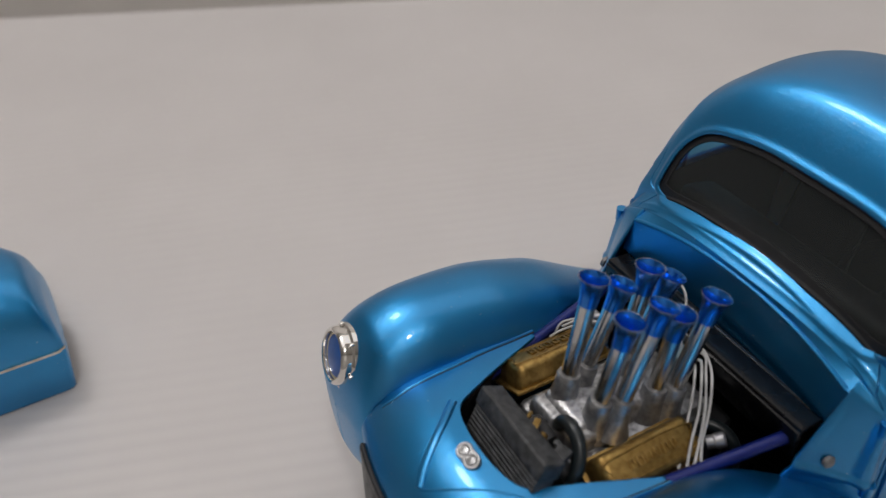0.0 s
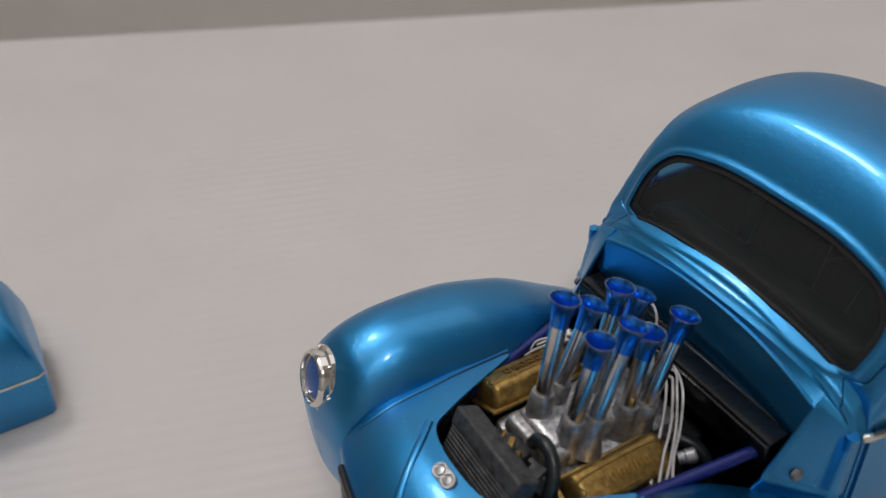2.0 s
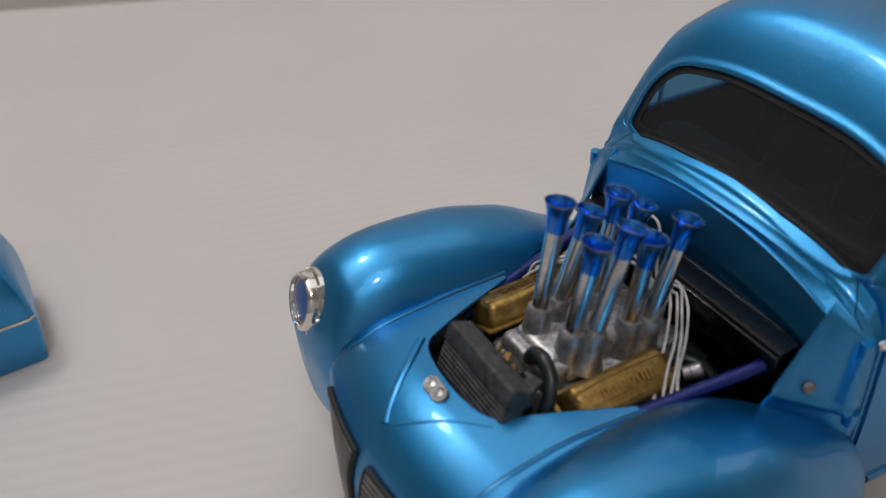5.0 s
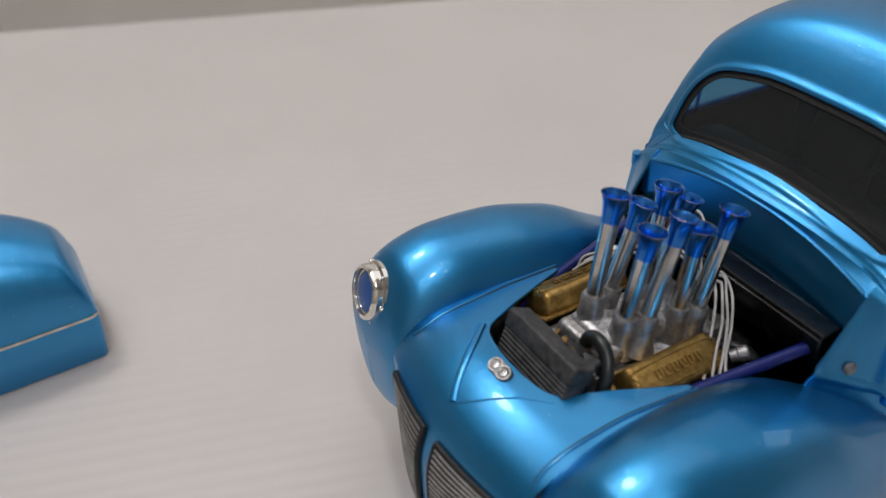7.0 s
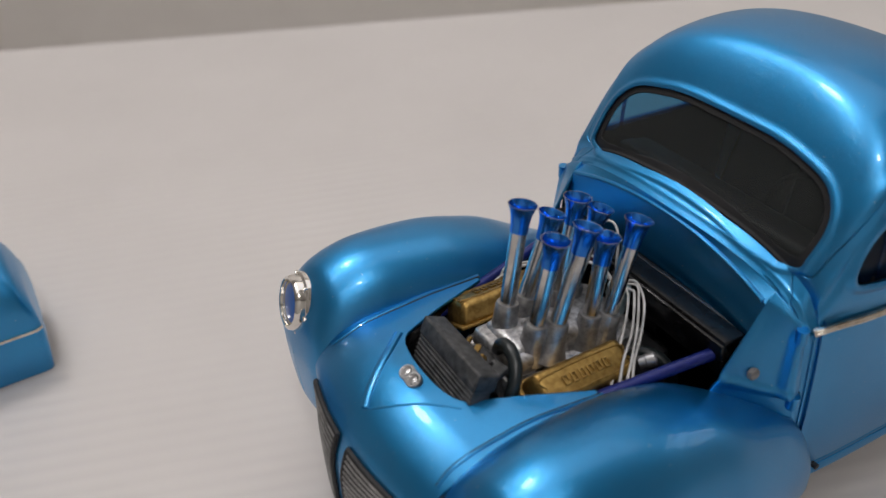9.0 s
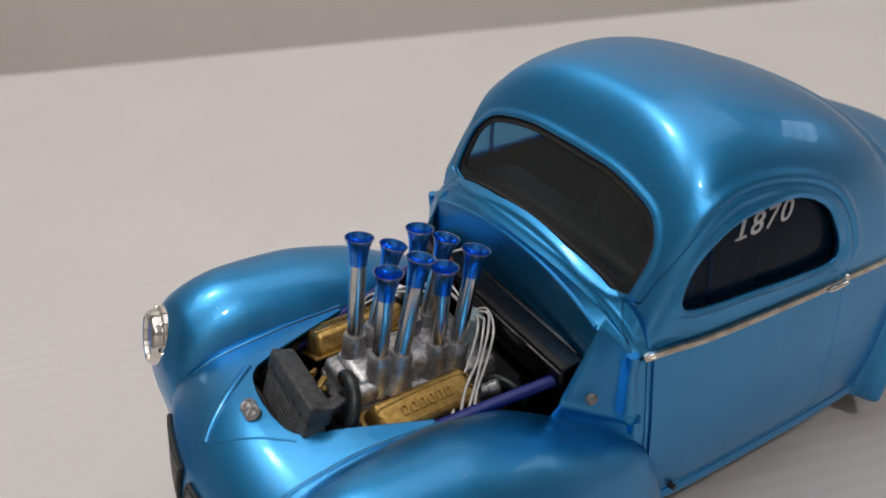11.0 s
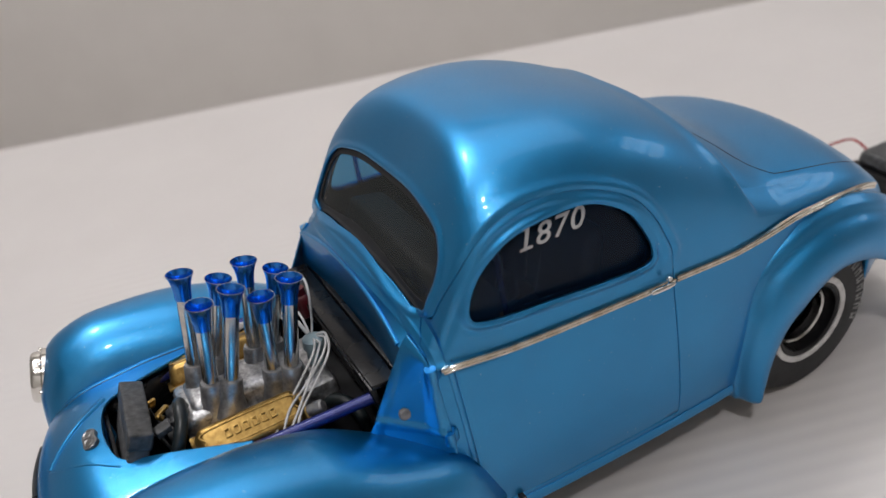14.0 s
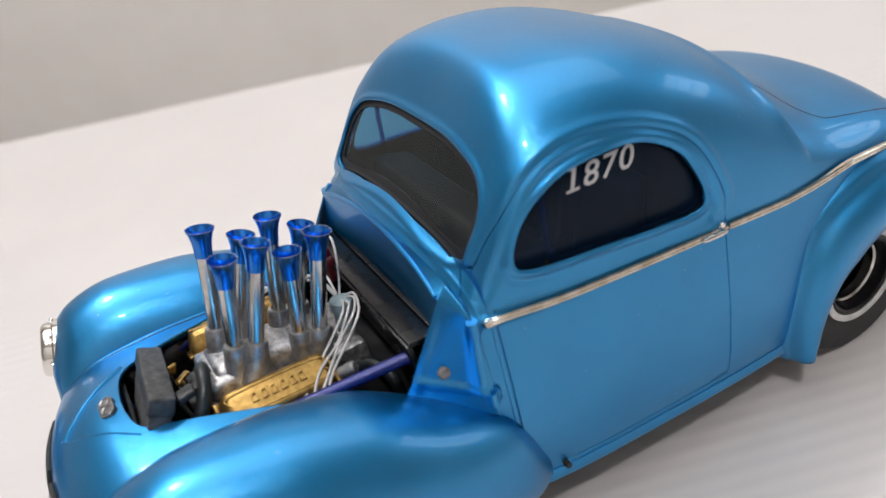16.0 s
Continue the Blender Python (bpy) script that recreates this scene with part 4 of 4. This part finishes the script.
badge_mid = on_nose(np.array(5.0), np.array(0.03), 0.02)
badge_tilt = -18
badge = part("badge", merge(block((0.235, 0.20, 0.06), tuple(badge_mid), (0, badge_tilt, 0), bevel=0.012),
                             *[as_bm(lathe([(-0.05, 0.125), (0.018, 0.125), (0.032, 0.112), (0.032, 0.0)], badge_mid + (0, o, 0), badge_mid + (math.sin(radians(badge_tilt)), o, math.cos(radians(badge_tilt))), 20)) for o in (-0.098, 0.098)]), BAR, car, "small silver badge with two round lenses")
for side in (-0.098, 0.098):
    at = np.array((badge_mid[0], badge_mid[1] + side, badge_mid[2]))
    up = np.array((math.sin(radians(badge_tilt)), 0, math.cos(radians(badge_tilt))))
    part("lens", lathe([(0.02, 0.088), (0.040, 0.088), (0.046, 0.080), (0.042, 0.072), (0.034, 0.060), (0.036, 0.03), (0.040, 0.012), (0.040, 0.0)], at, at + up, 18), BAR, badge)


# ---- headlights ----
def headlight(m):
    at = np.array((-1.604, -2.798 * m, 3.731))
    way = np.array((-0.940, -0.109 * m, 0.323))
    way /= np.linalg.norm(way)
    lamp = part("headlight", lathe([(-0.30, 0.46), (-0.16, 0.512), (-0.08, 0.53), (-0.01, 0.517), (0.02, 0.475), (0.04, 0.47), (0.10, 0.475), (0.16, 0.455), (0.19, 0.42), (0.18, 0.39),
                                    (0.10, 0.375), (0.04, 0.365)], at, at + way, 44), CHROME, car, "chrome headlight ring with a blue lens")
    part("lens", lathe([(0.0, 0.345), (0.02, 0.33), (0.04, 0.19), (0.045, 0.0)], at + way * 0.10, at + way, 32), BLUE_LENS, lamp, "blue headlight lens")
    part("reflector", lathe([(0.12, 0.375), (0.08, 0.33), (0.07, 0.22), (0.065, 0.0)], at, at + way, 36), REFLECTOR, lamp, "cream reflector bowl")
    for k in range(6):
        ang = k * math.pi / 3
        s = np.cross(way, (0, 0, 1.0))
        s /= np.linalg.norm(s)
        t = np.cross(way, s)
        c = at + way * 0.02 + (s * math.cos(ang) + t * math.sin(ang)) * 0.503
        part("clip", block((0.07, 0.06, 0.06), tuple(c), (0, 0, 0), bevel=0.015), CHROME, lamp)


headlight(1)
headlight(-1)

# ---- side trim, handles, numbers ----
def belt_line(x0, x1, n, out, dz=0.0):
    s = np.linspace(0.6, 10.2, 400)
    p = cab_surface(s, np.full_like(s, 1.0))
    xs = np.linspace(x0, x1, n)
    rise = np.clip((xs - 9.4) / 1.4, 0, 1)
    return np.stack([xs, np.interp(xs, p[:, 0], p[:, 1]) - out - 0.03 * rise, np.interp(xs, p[:, 0], p[:, 2]) + dz + 0.13 * rise - 0.20 * np.clip((xs - 11.8) / 1.6, 0, 1) ** 1.5], 1)


def strip(x0, x1, m):
    line = belt_line(x0, x1, 60, 0.018)
    flat = [(-0.02, -0.062), (0.03, -0.062), (0.045, -0.045), (0.045, -0.012), (0.028, 0.0), (0.050, 0.012), (0.050, 0.045), (0.03, 0.062), (-0.02, 0.062)]
    v, f = sweep(line, flat, (0, 0, 1))
    if m < 0:
        v, f = mirrored((v, f))
    return part("chrome_strip", (v, f), FOIL, car, "worn silver foil trim strip", sharp=25)


for m in (1, -1):
    strip(4.02 if m > 0 else 4.5, DOOR_REAR - 0.03, m)
    strip(DOOR_REAR + 0.03, 13.55, m)
    hx = belt_line(7.55, 8.05, 2, 0.0)
    ahead = (hx[1] - hx[0]) / np.linalg.norm(hx[1] - hx[0])
    a = np.array((hx[0] + hx[1]) / 2) + (0, -0.09, -0.0)
    lever = merge(as_bm(lathe([(0, 0.0), (0.02, 0.035), (0.10, 0.05), (0.34, 0.05), (0.46, 0.035), (0.48, 0.0)], a - ahead * 0.24, a + ahead, 14)),
                  as_bm(lathe([(0, 0.03), (0.10, 0.03)], a + (0.15, 0.10, 0.02), a + (0.15, -0.1, 0.02), 10)))
    knob = as_bm(lathe([(0, 0.0), (0, 0.02), (0.04, 0.05), (0.08, 0.055), (0.12, 0.035), (0.13, 0.0)], a + (0.12, 0.06, 0.15), a + (0.12, -0.4, 0.2), 14))
    lever = merge(lever, knob)
    if m < 0:
        bmesh.ops.scale(lever, vec=(1, -1, 1), verts=lever.verts)
        bmesh.ops.reverse_faces(lever, faces=lever.faces)
    part("door_handle", lever, CHROME, car, "small chrome door handle with a lock knob")


def number_on_glass(m):
    font = bpy.data.curves.new("number", "FONT")
    font.body, font.size, font.shear, font.extrude, font.offset = "1870", 0.53 * U, 0.36, 0.004 * U, 0.004 * U
    font.space_character = 1.12
    tmp = new("number", font)
    bpy.context.view_layer.update()
    mesh = bpy.data.meshes.new_from_object(tmp.evaluated_get(bpy.context.evaluated_depsgraph_get()))
    bpy.data.objects.remove(tmp)
    bpy.data.curves.remove(font)
    n = len(mesh.vertices)
    co = np.zeros(n * 3)
    mesh.vertices.foreach_get("co", co)
    co = co.reshape(-1, 3) / U
    ss, vv = np.meshgrid(np.linspace(1.2, 7.0, 160), np.linspace(0.4, 1.1, 120))
    glass = shrunk(ss, vv, 0.14).reshape(-1, 3)
    tilt = radians(3.5)
    serifs = bmesh.new()
    serifs.from_mesh(mesh)
    for x0, x1, z0, z1 in ((0.04, 0.25, 0.0, 0.045), (0.045, 0.13, 0.335, 0.38)):
        bar = block(((x1 - x0) * U, (z1 - z0) * U, 0.008 * U), ((x0 + x1) / 2 * U, (z0 + z1) / 2 * U, 0), bevel=0)
        for v in bar.verts:
            v.co.x += v.co.y * 0.36
        tmp_mesh = bpy.data.meshes.new("serif")
        bar.to_mesh(tmp_mesh)
        bar.free()
        serifs.from_mesh(tmp_mesh)
    serifs.to_mesh(mesh)
    serifs.free()
    n = len(mesh.vertices)
    co = np.zeros(n * 3)
    mesh.vertices.foreach_get("co", co)
    co = co.reshape(-1, 3) / U
    base = (5.57, 5.75) if m > 0 else (6.95, 5.75)
    out = []
    for x, z, d in co:
        gx = base[0] + m * x * math.cos(tilt)
        gz = base[1] - x * 0.01 + z * 0.82
        near = glass[np.argsort((glass[:, 0] - gx) ** 2 + (glass[:, 2] - gz) ** 2)[:3]]
        out.append((gx, m * (near[:, 1].mean() - 0.012 - d * 0.5), gz))
    mesh.vertices.foreach_set("co", (np.array(out) * U).ravel())
    mesh.materials.clear()
    mesh.materials.append(WHITE_DECAL)
    ob = new("race_number", mesh)
    ob.parent = car
    tagged(ob, "white slanted racing number 1870 on the glass")
    return ob


number_on_glass(1)

# ---- cabin interior ----
liner_s, liner_v = np.linspace(1.0, 5.6, 80), np.linspace(0.30, 1.9, 70)
half = grid_surface(lambda s, v: shrunk(s, v, 0.17), liner_s, liner_v,
                    lambda u, v, p: np.minimum(np.where(v > 1.3, 9.0, outline_distance(SIDE_WINDOW, p[..., 0], p[..., 2]) - 0.02), outline_distance(WINDSCREEN, p[..., 1], p[..., 2]) + np.where(u > 3, 9.0, 0.0)))
part("cabin_liner", joined(half, mirrored(half)), BLACK_MATT, car, "matt black cabin lining")
part("dashboard", merge(block((0.8, 4.7, 0.8), (5.05, 0, 4.5), (0, 14, 0), bevel=0.15, segments=3), block((0.3, 4.6, 2.6), (4.7, 0, 2.8), bevel=0.05)), BLACK_MATT, car, "black dashboard")
for y in (-1.15, 1.15):
    seat = part("seat", block((1.5, 1.7, 0.7), (6.4, y, 2.6), (0, -6, 0), bevel=0.2, segments=3), BLACK_MATT, car, "black bucket seat")
    part("backrest", block((0.5, 1.6, 2.2), (7.4, y, 3.7), (0, 14, 0), bevel=0.2, segments=3, taper=0.85), BLACK_MATT, seat)
part("rear_bulkhead", block((0.2, 5.2, 3.2), (8.5, 0, 3.0), (0, 12, 0), bevel=0.05), BLACK_MATT, car)
rim_line = np.array([(5.6 + 0.25 * math.sin(a), -1.15 + 0.75 * math.cos(a), 4.75 + 0.70 * math.sin(a)) for a in np.arange(32) * math.pi / 16])
part("steering_wheel", sweep(rim_line, round_profile(0.05, 8), (1, 0, -0.3), closed=True), BLACK_MATT, car)


# ---- rockers, wheels ----
for m in (1, -1):
    line = np.stack([np.linspace(4.3, 9.3, 30), np.zeros(30), np.zeros(30)], 1)
    s = np.linspace(0.3, 7.4, 300)
    low = cab_surface(s, np.full_like(s, 1.985))
    line[:, 1] = np.interp(line[:, 0], low[:, 0], low[:, 1])
    line[:, 2] = np.interp(line[:, 0], low[:, 0], low[:, 2])
    v, f = sweep(line, [(-0.25, -0.12), (-0.02, -0.14), (0.05, -0.08), (0.07, 0.02), (0.04, 0.12), (-0.08, 0.16)], (0, 0, 1))
    part("rocker", (v, f) if m > 0 else mirrored((v, f)), PAINT, car, "rolled blue rocker panel below the door")
    hole = np.array((4.76, -2.93 * m, 1.26))
    part("rocker_hole", lathe([(0, 0.0), (0.0, 0.055), (0.14, 0.055), (0.14, 0.0)], hole, hole + (0, -0.2 * m, 0), 12), BLACK_MATT, car)


def wheel(x, y, radius, width, m, lugs):
    hub = part("wheel", lathe([(0, 0.2), (0, radius * 0.60), (width * 0.2, radius * 0.60), (width * 0.3, radius * 0.45), (width * 0.75, radius * 0.42), (width * 0.97, radius * 0.44),
                               (width * 1.0, radius * 0.47), (width * 0.985, radius * 0.50), (width * 0.93, radius * 0.505)], (x, y, radius), (x, y - m, radius), 40), BLACK_GLOSS, car, "deep dark wheel with a fat black tyre")
    part("hub_dish", lathe([(width * 0.35, 0.0), (width * 0.35, radius * 0.16), (width * 0.30, radius * 0.2), (width * 0.28, radius * 0.43)], (x, y, radius), (x, y - m, radius), 30), BLACK_GLOSS, hub)
    part("inner_rim", lathe([(width * 0.66, radius * 0.42), (width * 0.72, radius * 0.405), (width * 0.74, radius * 0.38), (width * 0.70, radius * 0.36), (width * 0.5, radius * 0.35)], (x, y, radius), (x, y - m, radius), 36), STEEL, hub, "bright inner rim ring")
    tyre = part("tyre", lathe([(0.03, radius * 0.52), (0.0, radius * 0.8), (0.06, radius * 0.95), (0.16, radius * 0.995), (width * 0.5, radius), (width - 0.16, radius * 0.995), (width - 0.05, radius * 0.95),
                               (width + 0.01, radius * 0.82), (width + 0.01, radius * 0.66), (width - 0.03, radius * 0.56), (width - 0.10, radius * 0.50)], (x, y, radius), (x, y - m, radius), 64), RUBBER, hub, "black rubber tyre with treaded shoulder")
    part("whitewall", lathe([(width - 0.005, radius * 0.50), (width + 0.018, radius * 0.505), (width + 0.024, radius * 0.54), (width + 0.018, radius * 0.575), (width - 0.01, radius * 0.58)],
                            (x, y, radius), (x, y - m, radius), 48), WHITE_WALL, tyre, "scuffed white ring on the tyre wall")
    if lugs:
        pieces = []
        for k in range(9):
            for step, size in ((-0.035, (0.20, 0.02, 0.035)), (0.035, (0.20, 0.02, 0.035)), (0.0, (0.035, 0.02, 0.07))):
                a = radians(-24 + k * 9.5) + step
                r = radius * 0.83 + (0.0 if size[0] > 0.1 else 0.06 * (k % 2 * 2 - 1))
                pieces.append(block(size, (x + r * math.cos(a), y - m * (width + 0.012), radius + r * math.sin(a)), (0, -math.degrees(a), 0), bevel=0.006, segments=1))
        part("tyre_marking", merge(*pieces), WORN_MARK, tyre, "worn grey raised bars on the tyre wall")
    return hub


for m in (1, -1):
    wheel(11.3, -2.37 * m, 1.6, 0.80, m, True)
    wheel(0.85, -2.05 * m, 1.22, 0.6, m, False)

# trunk lid line: a fine groove on the tail
for m in (1, -1):
    s1 = np.linspace(8.05, 10.8, 40)
    g = cab_surface(s1, np.interp(s1, (8.05, 8.6, 9.4, 10.8), (0.565, 0.588, 0.615, 0.63)))
    v2 = np.linspace(0.565, 0.0, 30)
    g2 = cab_surface(pchip((0.0, 0.12, 0.24, 0.39, 0.565), (6.5, 6.53, 6.66, 7.23, 8.05), v2), v2)
    p = np.concatenate([g[::-1], g2[1:]]) * (1, m, 1)
    part("trunk_seam", tube(p - (0, 0, 0.006), 0.012, 6), BLACK_MATT, car)

# ---- the hood that was taken off, lying on the table ----
hood_thing = thing("car_hood", "detached blue model hood with a thin silver strip on the table", "model hood", (-5.76, 8.15, 0))
HOOD_S = (0.0, 0.12, 0.4, 1.0, 2.2, 3.6, 5.2, 6.4, 7.0, 7.2)
HOOD_H = (1.95, 2.40, 2.62, 2.88, 3.20, 3.42, 3.48, 3.35, 2.5, 1.1)
HOOD_W = (1.02, 1.22, 1.36, 1.56, 1.92, 2.1, 2.15, 2.05, 1.8, 1.4)


def hood_point(s, th):
    """s: along the hood from its broad end; th: degrees over the top from the near side."""
    s, th = np.asarray(s, float), np.asarray(th, float)
    h, w = pchip(HOOD_S, HOOD_H, s), pchip(HOOD_S, HOOD_W, s)
    r = np.radians(np.clip(th, 0, 180))
    base = np.minimum(1.20, h * 0.75)
    y = -w * np.sign(np.cos(r)) * np.abs(np.cos(r)) ** 0.85
    z = base + (h - base) * np.sin(r) ** 0.8
    z = np.where(th < 0, base * (1 + np.clip(th, -60, 0) / 60), z)
    z = np.where(th > 180, base * (1 - np.clip(th - 180, 0, 60) / 60), z)
    shade = np.where(th < 0, 0.05 * np.sin(np.pi * np.clip(-th, 0, 60) / 60), 0)
    bulge = 0.10 * np.sin(np.pi * np.clip(z / 2.3, 0, 1)) * np.exp(-s / 0.7)
    return np.stack([bulge - s, w + y - shade + 0.10 * np.exp(-s / 0.05), z + 0.03], -1)


def hood_end(w, th):
    p = hood_point(np.zeros_like(th), th)
    c = np.array((0.12, 0.66, 0.8))
    return p + (c - p) * np.asarray(w)[..., None]


skin = grid_surface(hood_point, np.concatenate([np.linspace(0, 1, 30), np.linspace(1, 7.2, 50)[1:]]), np.linspace(-60, 240, 120))
end_cap = grid_surface(hood_end, np.linspace(0, 0.9, 6), np.linspace(-60, 240, 120), flip=True)
part("hood_skin", joined(skin, end_cap), PAINT, hood_thing, "metallic blue hood panel")
line = hood_point(np.linspace(0.0, 6.6, 60), np.full(60, -3.0)) + (0, -0.01, 0)
part("hood_strip", sweep(line, [(-0.03, -0.03), (0.03, -0.025), (0.03, 0.025), (-0.03, 0.03)], (0, 0, 1)), FOIL, hood_thing, "thin silver trim strip")
hood_thing.rotation_euler = (0, 0, radians(-1))

# ---- window in the room's far wall, reflected in the paint ----
window = tagged(new("window_1"), "bright room window with a white frame", "window", kind="structure")
turn = look((2.40, -0.22, 1.06), (2.40 - 0.884, -0.22 + 0.468, 1.06))
for name, size, at in (("window_frame", (4, 74, 5), (-43, 0, -4)), ("window_frame", (4, 74, 5), (43, 0, -4)), ("window_frame", (82, 4, 5), (0, 35, -4)), ("window_frame", (82, 4, 5), (0, -35, -4)),
                       ("mullion", (4, 66, 2), (0, 0, -4)), ("mullion", (82, 3, 2), (0, 12, -5)), ("mullion", (82, 3, 2), (0, -12, -5))):
    bm = block(size, at, bevel=0.4)
    flat = Matrix.LocRotScale(turn.translation / U, turn.to_quaternion(), None)
    bmesh.ops.transform(bm, matrix=flat, verts=bm.verts)
    part(name, bm, ROOM, window)

# ---- the small black motor lying behind the car, with a red lead ----
motor = thing("electric_motor", "small black plastic motor with a red lead on the table", "motor", (18.61, 0.10, 0))
part("motor_case", block((1.55, 1.95, 0.56), (0, 0, 0.28), (0, 0, -5), bevel=0.10, segments=3), BLACK_GLOSS, motor, "black plastic case")
part("flange", block((1.72, 2.12, 0.07), (0, 0, 0.595), (0, 0, -5), bevel=0.02), BLACK_GLOSS, motor, "thin black flange")
part("motor_cover", block((1.55, 1.95, 0.38), (0.02, 0.0, 0.82), (0, 0, -5), bevel=0.12, segments=3, taper=0.92), GREY_BLACK, motor, "dark grey cover")
lead = ring_curve([(-0.45, 0.75, 0.9), (-0.35, 1.25, 1.05), (-0.15, 1.75, 0.85), (-0.2, 2.35, 0.45), (-0.9, 3.0, 0.08), (-2.2, 3.3, 0.04)], 8, closed=False)
part("red_lead", tube(lead, 0.035, 8), RED_PLASTIC, motor, "thin red insulated lead")
